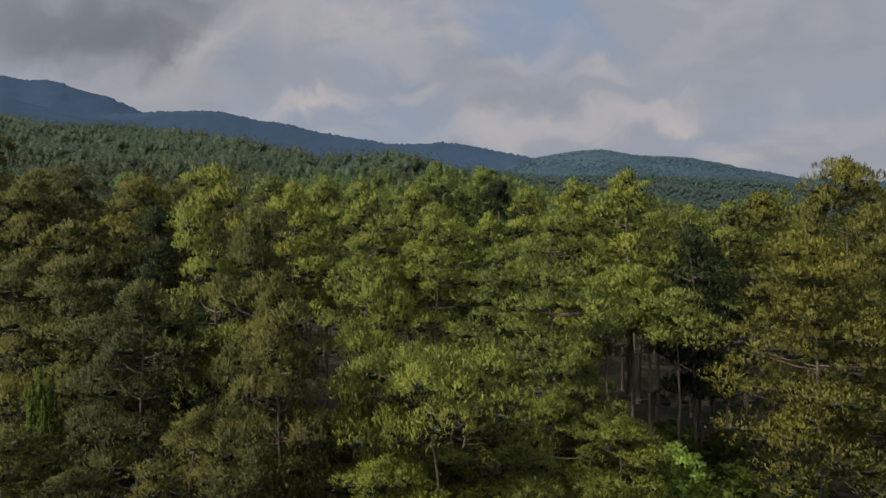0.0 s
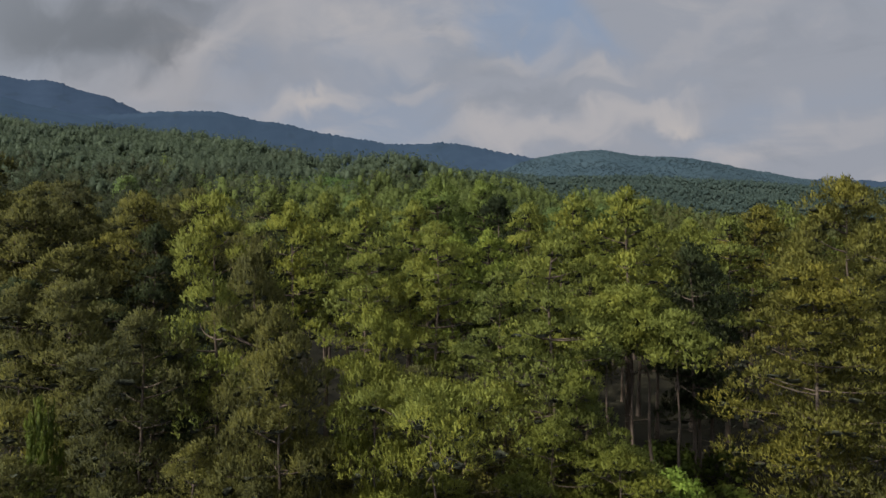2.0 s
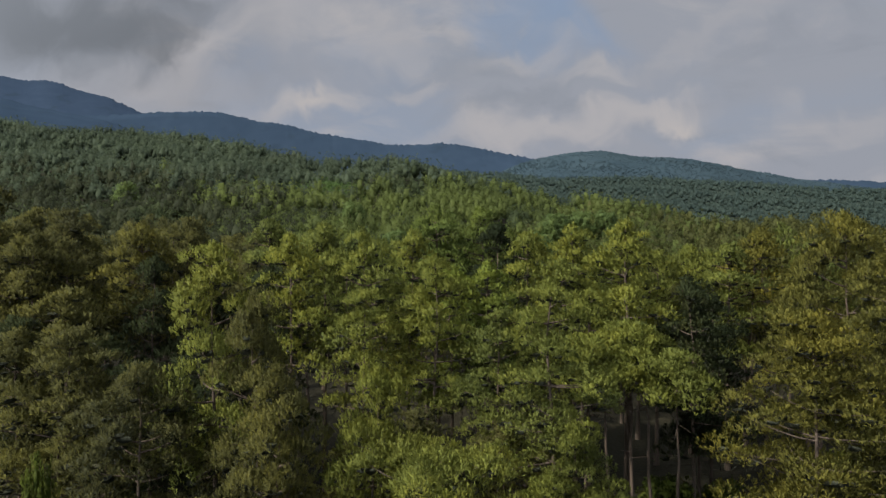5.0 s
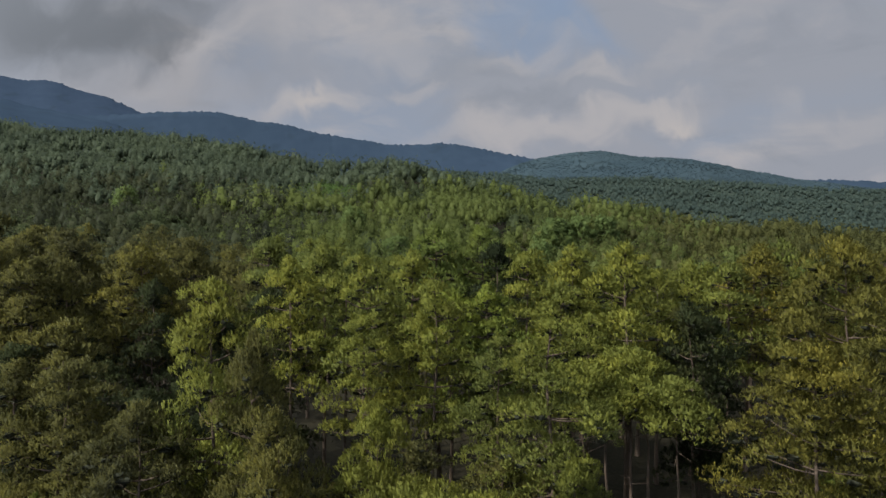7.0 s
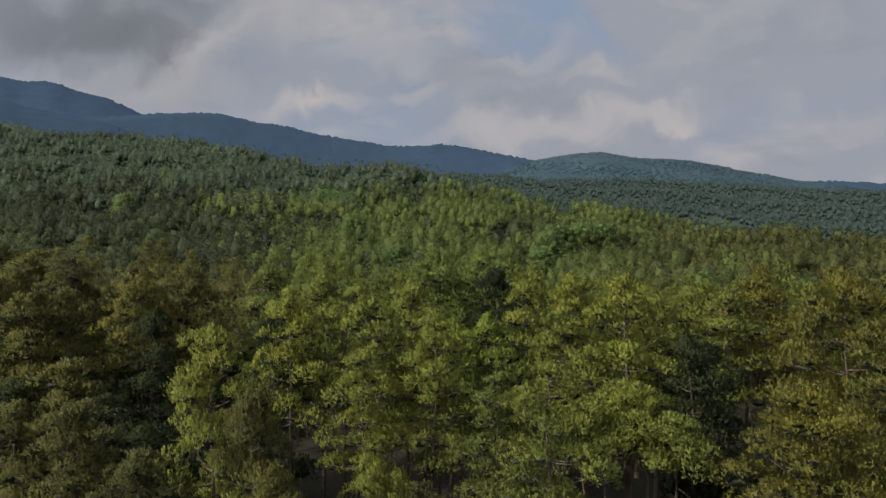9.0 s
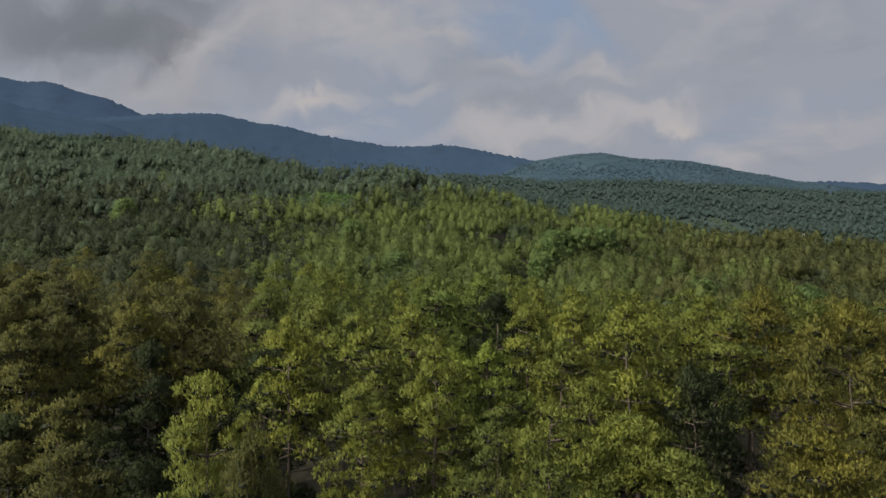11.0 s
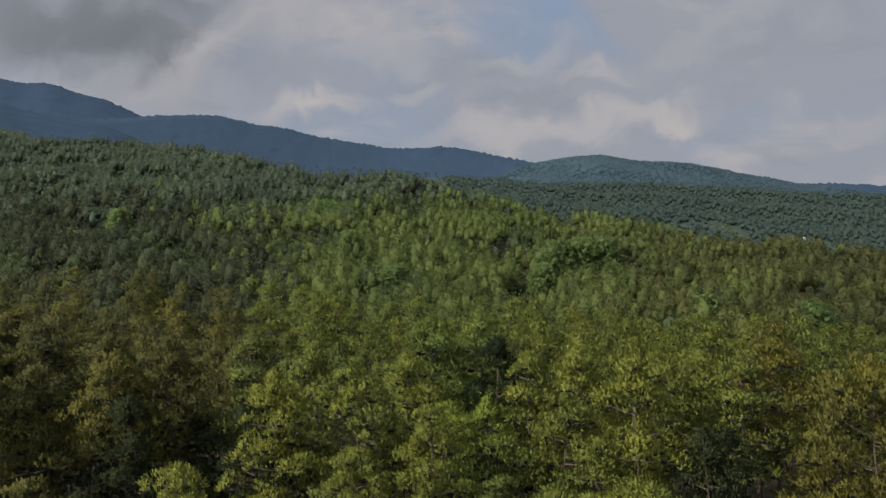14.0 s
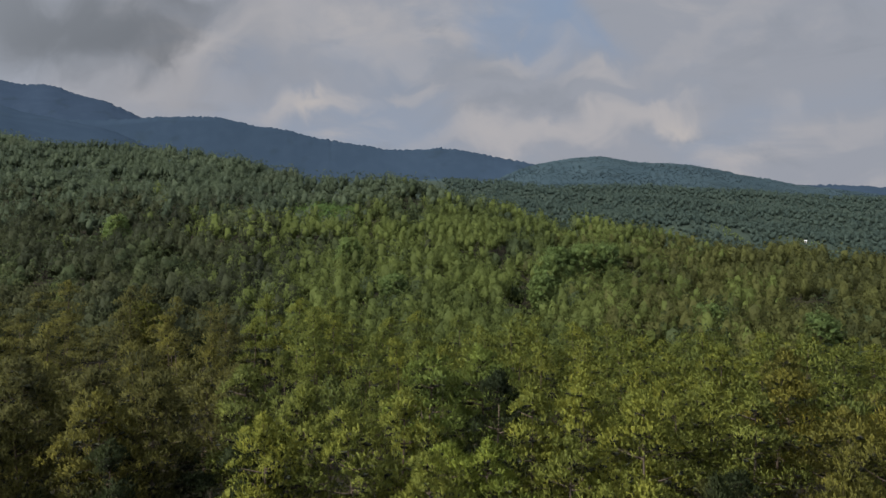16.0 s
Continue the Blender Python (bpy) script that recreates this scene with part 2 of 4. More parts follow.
# The blue of these three far colours is haze, painted into the base.
HILLS_HAZED = foliage("hazed_far_hills", (0.0339, 0.0546, 0.0854), (0.0391, 0.0617, 0.0943), (0.0455, 0.0702, 0.1031), 0.02, translucent=0.35, odd=(0.026, 0.041, 0.055), relief=0.12, gloss=0.0, rough=1.0, grain_share=0.0, tree=0.30, bump=0.10)
SPUR_HAZED = foliage("hill_woods", (0.0434, 0.0688, 0.0843), (0.0555, 0.0834, 0.0976), (0.0691, 0.1023, 0.1110), 0.012, translucent=0.35, odd=(0.026, 0.041, 0.045), relief=0.12, gloss=0.0, rough=1.0, grain_share=0.0, tree=0.24, bump=0.10)
MOUNT_HAZED = foliage("hazed_far_mountain", (0.0341, 0.0532, 0.0856), (0.0394, 0.0600, 0.0943), (0.0458, 0.0681, 0.1032), 0.02, translucent=0.35, odd=(0.026, 0.041, 0.055), relief=0.12, gloss=0.0, rough=1.0, grain_share=0.0, tree=0.30, bump=0.10)
BROAD = foliage("broad_leaves", (0.0504, 0.0726, 0.0154), (0.0864, 0.1122, 0.0224), (0.1296, 0.1518, 0.0315), 0.8, rough=0.4)
SAPLING = foliage("sapling_leaves", (0.1200, 0.1920, 0.0300), (0.1920, 0.2760, 0.0500), (0.2640, 0.3600, 0.0700), 0.8, rough=0.4)
BARK = rough_surface("pine_bark", ((0.25, (0.036, 0.028, 0.023)), (0.55, (0.100, 0.078, 0.062)), (0.8, (0.19, 0.155, 0.125))), 3.0, 0.03, stretch=(1, 1, 0.25))
# Twigs and dead needles, with the crown's inner shade in their colour.
TWIG_SHADE = foliage("shaded_twigs_and_old_needles", (0.0328, 0.0367, 0.0280), (0.0520, 0.0573, 0.0416), (0.0752, 0.0808, 0.0575), 1.5, translucent=0.25, odd=(0.05, 0.045, 0.018), gloss=0.0, rough=1.0)
FLOOR = rough_surface("valley_floor", ((0.3, (0.020, 0.031, 0.026)), (0.55, (0.028, 0.041, 0.032)), (0.8, (0.042, 0.060, 0.042))), 0.02, 0.3, fine=12.0)
PLASTER = rough_surface("white_plaster", ((0.3, (0.42, 0.42, 0.40)), (0.55, (0.52, 0.52, 0.50)), (0.8, (0.58, 0.58, 0.56))), 0.8, 0.01)
TIN = rough_surface("pale_tin", ((0.3, (0.42, 0.43, 0.44)), (0.55, (0.55, 0.56, 0.57)), (0.8, (0.66, 0.66, 0.66))), 1.2, 0.01, rough=0.5)
# Litter colour set darker than its own, for shade under the pines.
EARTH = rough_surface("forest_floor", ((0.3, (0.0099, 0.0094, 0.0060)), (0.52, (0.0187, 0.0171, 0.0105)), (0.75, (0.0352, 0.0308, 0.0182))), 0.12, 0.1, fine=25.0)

# ---------------------------------------------------------------- the lie of the land
F = 784 / math.tan(radians(34))
SKYLINE = ((-200, 190), (200, 203), (240, 200), (275, 197), (335, 194), (400, 197), (440, 210), (500, 218), (580, 237), (640, 245), (700, 256),
           (790, 251), (850, 261), (900, 270), (935, 277), (1000, 290), (1100, 315), (1300, 320), (1440, 315), (1500, 317), (1568, 320), (1800, 330))
HILL = ((600, 350), (860, 310), (910, 290), (940, 277), (980, 272), (1000, 267), (1040, 263), (1085, 265), (1115, 274), (1160, 273), (1200, 276), (1270, 284),
        (1330, 299), (1420, 314), (1500, 324), (1568, 330), (1800, 350))
MOUNTAIN = ((-300, 110), (0, 131), (40, 143), (90, 140), (130, 156), (180, 167), (215, 182), (255, 200), (300, 225), (420, 290), (700, 380))
SPUR = ((-300, 130), (0, 163), (50, 178), (90, 186), (150, 198), (200, 208), (260, 232), (340, 262), (500, 300), (800, 330))
FOOT = ((-300, 300), (600, 300), (800, 292), (880, 296), (960, 306), (1080, 305), (1250, 309), (1400, 319), (1568, 330), (1800, 340))
CREST = ((-200, 620, 150), (0, 620, 147), (110, 580, 131), (200, 560, 126), (290, 580, 125), (420, 560, 116), (500, 500, 98), (550, 460, 86.5), (600, 450, 84.5), (700, 440, 82.5),
         (780, 430, 78), (830, 410, 67.5), (880, 390, 60.5), (960, 370, 53), (1060, 360, 49.5), (1150, 350, 43), (1300, 335, 36.5), (1440, 315, 33.5), (1568, 300, 31), (1800, 290, 28))
SLOPE_TREE = 15.0
FOOT_D, HILL_D, RIDGE_D, MOUNTAIN_D = 1250.0, 1800.0, 2200.0, 2900.0
cx_, cd_, cz_ = np.array(CREST, float).T
# canopy heights of the near slope: by direction (x / y), at three distances
FAN = (-0.6, -0.45, -0.3, -0.15, 0.0, 0.1, 0.18, 0.34, 0.5, 0.67)
NEAR_TOPS = (22.5, 22, 21, 19.5, 18.5, 18, 16.5, 15, 14.5, 14)
MID_TOPS = (32, 30, 28, 27, 23, 20, 19.5, 18.5, 18, 18)
HIGH_TOPS = (43, 42, 40, 34, 31, 30, 29, 26, 25, 25)


def line_top(line, px, far, less):
    """Ground height at that distance under a line of treetops, its corners rounded off."""
    lx, ly = np.array(line, float).T
    height = sum(np.interp(px + off, lx, ly) for off in (-22, -15, -8, 0, 8, 15, 22)) / 7
    return 16 + (441 - height) / F * far - less


def smooth(a, b, v):
    w = np.clip((v - a) / (b - a), 0, 1)
    return w * w * (3 - 2 * w)


def ground_z(x, y):
    """Height of the ground: a level stand in front, a shallow gully, the wooded slope, a valley and the ridges."""
    x, y = np.asarray(x, float), np.asarray(y, float)
    d = np.maximum(y, 1.0)
    u = np.clip(x / d, -1.0, 1.0)
    px = 784 + F * u
    crest_d, crest_z = np.interp(px, cx_, cd_), np.interp(px, cx_, cz_) - SLOPE_TREE
    behind = crest_z - 22
    valley = np.interp(u, (-0.6, 0.0, 0.3, 0.6), (110, 62, 48, 36)) - 8
    foot = line_top(FOOT, px, FOOT_D, 10)
    spur = line_top(SPUR, px, FOOT_D, 8)
    shelf = np.maximum(foot, spur)
    hill = line_top(HILL, px, HILL_D, 5)
    ridge = line_top(SKYLINE, px, RIDGE_D, 4)
    mount = line_top(MOUNTAIN, px, MOUNTAIN_D, 4)
    knots = [(70, 0 * u), (130, np.interp(u, FAN, NEAR_TOPS) - SLOPE_TREE), (185, np.interp(u, FAN, MID_TOPS) - SLOPE_TREE), (250, np.interp(u, FAN, HIGH_TOPS) - SLOPE_TREE),
             (crest_d, crest_z), (crest_d + 60, behind), (700, np.maximum(valley, behind)), (FOOT_D + 0 * u, shelf), (FOOT_D + 120, shelf - 25),
             (HILL_D, np.maximum(hill, shelf - 30)), (HILL_D + 120, hill - 50), (RIDGE_D, ridge), (RIDGE_D + 200, ridge - 70), (MOUNTAIN_D, mount), (MOUNTAIN_D + 500, mount - 100), (4700, 0 * u)]
    z = np.zeros_like(u)
    for (a, za), (b, zb) in zip(knots, knots[1:]):
        w = np.clip((d - a) / (b - a), 0, 1)
        z = np.where((d >= a), za + (zb - za) * w, z)
    front = smooth(0.0, 60.0, y)
    z = z * front * (1 - smooth(0.9, 1.6, np.abs(x) / np.maximum(np.abs(y), 1.0)) * smooth(40, 120, np.abs(x)))
    swell = smooth(120, 200, d) * front * (1 - smooth(560, 700, d))
    z = z + swell * (2.6 * np.sin(x * 0.060 + y * 0.021 + 0.7) * np.sin(y * 0.047 - x * 0.018) + 1.2 * np.sin(x * 0.13 - y * 0.05) * np.sin(y * 0.11 + x * 0.04))
    fold = smooth(600, 800, d) * front * (1 - 0.75 * smooth(1100, 1250, d))
    return z + 0.35 * np.sin(x * 0.11 + 1) * np.sin(y * 0.09) + fold * 7 * np.sin(x * 0.021 + y * 0.013) * np.sin(y * 0.017 - x * 0.009)


def mesh_of(name, verts, faces, mat, smooth_shade=False, normals=None):
    """A mesh from arrays of corners and of triangles or quads."""
    me = bpy.data.meshes.new(name)
    verts, faces = np.asarray(verts, np.float32), np.asarray(faces, np.int32)
    k = faces.shape[1]
    me.vertices.add(len(verts))
    me.vertices.foreach_set("co", verts.ravel())
    me.loops.add(faces.size)
    me.loops.foreach_set("vertex_index", faces.ravel())
    me.polygons.add(len(faces))
    me.polygons.foreach_set("loop_start", np.arange(0, faces.size, k, dtype=np.int32))
    me.polygons.foreach_set("use_smooth", np.full(len(faces), smooth_shade))
    me.update(calc_edges=True)
    me.materials.append(mat)
    if normals is not None:
        me.normals_split_custom_set_from_vertices(normals)
    return me


def turned_out(verts, faces, normals):
    """Triangles wound so that they face the way of their corners' normals."""
    a, b, c = (verts[faces[:, k]] for k in range(3))
    back = (np.cross(b - a, c - a) * normals[faces].sum(1)).sum(1) < 0
    faces = faces.copy()
    faces[back] = faces[back][:, ::-1]
    return faces


angles = np.concatenate([np.linspace(-0.72, 0.72, 560), np.linspace(0.72, 2 * math.pi - 0.72, 60)[1:-1]])
radii = np.unique(np.concatenate([[0.02], np.geomspace(8, 4900, 90), np.array((1230, 1250, 1270, 1780, 1800, 1820, 2185, 2200, 2215, 2885, 2900, 2915)) + 3.3]))
AA, RR = np.meshgrid(angles, radii)
RR = RR / np.maximum(np.cos(AA), math.cos(0.72))
GX, GY = RR * np.sin(AA) + 0.7, RR * np.cos(AA) - 3.3
GZ = ground_z(GX, GY)
# treetops that break the far crests
rough_top = np.random.default_rng(3)
for far, high in ((FOOT_D, 4.0), (HILL_D, 5.0), (RIDGE_D, 8.0), (MOUNTAIN_D, 10.0)):
    k = int(np.argmin(np.abs(radii - far - 3.3)))
    GZ[k] += rough_top.uniform(0, high, len(angles)) * (0.65 + 0.35 * np.sin(np.arange(len(angles)) * 0.23) * np.sin(np.arange(len(angles)) * 0.051))
na, nr = len(angles), len(radii)
i, j = np.meshgrid(np.arange(nr - 1), np.arange(na), indexing="ij")
quads = np.stack([i * na + j, i * na + (j + 1) % na, (i + 1) * na + (j + 1) % na, (i + 1) * na + j], -1).reshape(-1, 4)[:, ::-1]
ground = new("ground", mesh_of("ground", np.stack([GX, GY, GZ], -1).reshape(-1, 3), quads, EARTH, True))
# Ground turns bluer ring by ring: haze put into the colour.
for m in (FLOOR, SPUR_HAZED, HILLS_HAZED, MOUNT_HAZED):
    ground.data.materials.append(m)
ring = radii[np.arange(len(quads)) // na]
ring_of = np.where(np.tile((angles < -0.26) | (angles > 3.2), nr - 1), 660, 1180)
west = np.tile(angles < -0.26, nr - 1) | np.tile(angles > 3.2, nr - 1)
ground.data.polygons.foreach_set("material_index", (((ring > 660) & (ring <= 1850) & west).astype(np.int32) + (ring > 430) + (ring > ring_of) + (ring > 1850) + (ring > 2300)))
tagged(ground, "forest floor with needle litter, darkened for the shade under the pines", "ground", kind="structure")

# ---------------------------------------------------------------- trees: helpers
rng = np.random.default_rng(7)


def unit(v):
    return v / np.maximum(np.linalg.norm(v, axis=-1, keepdims=True), 1e-9)


def tufts(centres, radii3, count, blades, length, width, r, up=0.55, axis=0.0):
    """Needle tufts over flattened clumps: fans of narrow blades that share a foot and lie like scales on the clump.
    axis: how far they follow the crown's own roundness."""
    n = len(centres)
    d = unit(r.normal(size=(n, count, 3)) + (0, 0, 0.45))
    foot = centres[:, None] + d * radii3[:, None] * r.uniform(0.58, 1.0, (n, count, 1))
    if axis:
        mid = np.median(centres, axis=0)
        d = unit(d * (1 - axis) + unit((foot - mid) * (1, 1, 0.5)) * axis)
    foot = foot.reshape(-1, 3)
    d = d.reshape(-1, 3)
    k = len(foot)
    out = d[:, None] + r.normal(size=(k, blades, 3)) * 0.22
    way = unit(d[:, None] * 0.50 + np.array((0, 0, up)) + r.normal(size=(k, blades, 3)) * 0.50)
    side = unit(np.cross(out, way))
    ln = length * r.uniform(0.65, 1.2, (k, blades, 1))
    tip = foot[:, None] + way * ln
    a, b = tip + side * width / 2, tip - side * width / 2
    verts = np.concatenate([foot[:, None], np.stack([a, b], 2).reshape(k, -1, 3)], 1)
    per = 1 + 2 * blades
    base = (np.arange(k) * per)[:, None]
    q = np.arange(blades)[None]
    tris = np.stack([np.broadcast_to(base, (k, blades)), base + 2 + 2 * q, base + 1 + 2 * q], -1).reshape(-1, 3)
    return verts.reshape(-1, 3), tris


GOLD = (1 + 5 ** 0.5) / 2
ICO_V = unit(np.array([(-1, GOLD, 0), (1, GOLD, 0), (-1, -GOLD, 0), (1, -GOLD, 0), (0, -1, GOLD), (0, 1, GOLD),
                       (0, -1, -GOLD), (0, 1, -GOLD), (GOLD, 0, -1), (GOLD, 0, 1), (-GOLD, 0, -1), (-GOLD, 0, 1)]))
ICO_F = np.array([(0, 11, 5), (0, 5, 1), (0, 1, 7), (0, 7, 10), (0, 10, 11), (1, 5, 9), (5, 11, 4), (11, 10, 2), (10, 7, 6), (7, 1, 8),
                  (3, 9, 4), (3, 4, 2), (3, 2, 6), (3, 6, 8), (3, 8, 9), (4, 9, 5), (2, 4, 11), (6, 2, 10), (8, 6, 7), (9, 8, 1)])
OCT_V = np.array([(1, 0, 0), (0, 1, 0), (-1, 0, 0), (0, -1, 0), (0, 0, 1), (0, 0, -1)], float)
OCT_F = np.array([(0, 1, 4), (1, 2, 4), (2, 3, 4), (3, 0, 4), (1, 0, 5), (2, 1, 5), (3, 2, 5), (0, 3, 5)])


def halved(v, f):
    """Each triangle cut into four, on the unit sphere."""
    mids, out = {}, []
    v = [tuple(p) for p in v]
    for a, b, c in f:
        m = []
        for p, q in ((a, b), (b, c), (c, a)):
            key = (min(p, q), max(p, q))
            if key not in mids:
                mids[key] = len(v)
                v.append(tuple(unit((np.array(v[p]) + np.array(v[q])) / 2)))
            m.append(mids[key])
        out += [(a, m[0], m[2]), (b, m[1], m[0]), (c, m[2], m[1]), (m[0], m[1], m[2])]
    return np.array(v), np.array(out)


LUMPS = ((OCT_V, OCT_F), (ICO_V, ICO_F), halved(ICO_V, ICO_F))


def cores(centres, radii3, r, rough=0.35, level=0):
    """The dense bristling inside of each clump: a lump whose corners stand out unevenly, most of all upwards."""
    bv, bf = LUMPS[level]
    n = len(centres)
    a = r.uniform(0, 6.28, n)
    ca, sa = np.cos(a)[:, None], np.sin(a)[:, None]
    v = np.stack([bv[:, 0] * ca - bv[:, 1] * sa, bv[:, 0] * sa + bv[:, 1] * ca, np.broadcast_to(bv[:, 2], (n, len(bv)))], -1)
    out = r.uniform(-rough, rough, (n, len(bv), 1))
    v = v * (1 + out) * radii3[:, None] + centres[:, None]
    v[..., 2] += np.maximum(out[..., 0], 0) * radii3[:, None, 2] * 0.8
    f = bf[None] + (np.arange(n) * len(bv))[:, None, None]
    return v.reshape(-1, 3), f.reshape(-1, 3)


def leafy(name, centres, pieces, mat):
    """Foliage: twiggy insides (first piece) and the green tufts round them (second)."""
    v, f = joined(pieces)
    at = len(pieces[0][0])
    clump = np.concatenate([np.repeat(centres, at // len(centres), 0), np.repeat(centres, (len(v) - at) // len(centres), 0)])
    mid = np.array((0, 0, v[:, 2].min() * 0.6 + v[:, 2].max() * 0.4))
    nrm = unit(unit((v - clump) * (1, 1, 1.3)) * 0.75 + unit((v - mid) * (1, 1, 0.6)) * 0.30 + np.array((0, 0, 0.15)))
    f = turned_out(v, f, nrm)
    me = mesh_of(name, v, f, mat, True, nrm)
    return me


def tube(points, rads, sides):
    """A tapered branch through points."""
    points = np.asarray(points, float)
    t = unit(np.gradient(points, axis=0))
    ref = np.array((0.31, 0.95, 0.05)) if abs(t[0][2]) > 0.7 else np.array((0, 0, 1.0))
    a = unit(np.cross(t, ref))
    b = np.cross(t, a)
    ang = np.linspace(0, 2 * math.pi, sides, endpoint=False)
    ring = points[:, None] + (np.cos(ang)[None, :, None] * a[:, None] + np.sin(ang)[None, :, None] * b[:, None]) * np.asarray(rads)[:, None, None]
    n = len(points)
    ii, jj = np.meshgrid(np.arange(n - 1), np.arange(sides), indexing="ij")
    f = np.stack([ii * sides + jj, ii * sides + (jj + 1) % sides, (ii + 1) * sides + (jj + 1) % sides, (ii + 1) * sides + jj], -1).reshape(-1, 4)
    return ring.reshape(-1, 3), f


def joined(pieces):
    vs, fs, at = [], [], 0
    for v, f in pieces:
        vs.append(v)
        fs.append(f + at)
        at += len(v)
    return np.concatenate(vs), np.concatenate(fs)


def part(name, mesh, parent, label=""):
    ob = new(name, mesh)
    ob.parent = parent
    return tagged(ob, label)


def pads(centres, axes, wide, high, count, blades, length, width, r, droop=0.0):
    """Needle tufts that stand on the upper side of domed pads: fans of narrow blades, steep on top and leaning out at the rim.
    Returns corners, triangles and the corners' normals."""
    n = len(centres)
    d = r.normal(size=(n, count, 3))
    d[..., 2] = np.abs(d[..., 2]) * 1.15 - 0.10
    d = unit(d)
    side = unit(np.cross(axes, (0.31, 0.95, 0.02)))
    fore = np.cross(axes, side)
    turn = np.stack([side, fore, axes], 1)
    out = np.einsum("nck,nkj->ncj", d, turn)
    rim = 1 + 0.22 * np.sin(3 * np.arctan2(d[..., 1:2], d[..., 0:1]) + r.uniform(0, 6, (n, 1, 1)))
    local = d * np.stack([wide, wide, high], -1)[:, None] * rim * r.uniform(0.74, 1.04, (n, count, 1))
    foot = (centres[:, None] + np.einsum("nck,nkj->ncj", local, turn)).reshape(-1, 3)
    out = out.reshape(-1, 3)
    k = len(foot)
    axis = unit(out * 0.55 + np.array((0, 0, 0.75 - droop)) + r.normal(size=(k, 3)) * 0.16)
    way = unit(axis[:, None] + r.normal(size=(k, blades, 3)) * 0.34)
    across = unit(np.cross(way, r.normal(size=(k, blades, 3))))
    ln = length * r.uniform(0.6, 1.25, (k, 1, 1)) * r.uniform(0.8, 1.1, (k, blades, 1))
    tip = foot[:, None] + way * ln
    va = np.concatenate([foot[:, None], np.stack([tip + across * width / 2, tip - across * width / 2], 2).reshape(k, -1, 3)], 1)
    per = 1 + 2 * blades
    base = (np.arange(k) * per)[:, None]
    q = np.arange(blades)[None]
    tris = np.stack([np.broadcast_to(base, (k, blades)), base + 2 + 2 * q, base + 1 + 2 * q], -1).reshape(-1, 3)
    soft = unit(out * 0.62 + axis * 0.22 + r.normal(size=(k, 3)) * 0.26)[:, None]
    nb = unit(np.repeat(soft, 2 * blades, 1) + np.repeat(way, 2, 1) * 0.30)
    nrm = np.concatenate([soft, nb], 1)
    return va.reshape(-1, 3), tris, nrm.reshape(-1, 3)


def padded_crown(name, centres, axes, wide, high, count, blades, length, width, mat, r, level=1, under=20, core=0.30):
    """A crown of needle pads: green tufts above, grey-brown twigs and dead needles below, darkened for the shade there.
    """
    v1, f1, n1 = pads(centres, axes, wide, high, count, blades, length, width, r)
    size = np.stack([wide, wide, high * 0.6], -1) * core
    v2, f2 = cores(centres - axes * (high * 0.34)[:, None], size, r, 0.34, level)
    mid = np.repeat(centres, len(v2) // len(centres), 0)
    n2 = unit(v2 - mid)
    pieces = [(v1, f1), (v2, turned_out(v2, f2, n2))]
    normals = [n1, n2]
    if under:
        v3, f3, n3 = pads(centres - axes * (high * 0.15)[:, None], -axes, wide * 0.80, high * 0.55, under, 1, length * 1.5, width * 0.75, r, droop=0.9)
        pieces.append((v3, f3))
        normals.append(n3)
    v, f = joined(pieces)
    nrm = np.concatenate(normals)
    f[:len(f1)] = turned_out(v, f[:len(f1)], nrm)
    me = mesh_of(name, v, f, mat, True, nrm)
    me.materials.append(TWIG_SHADE)
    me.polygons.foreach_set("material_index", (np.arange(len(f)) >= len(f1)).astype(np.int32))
    return me


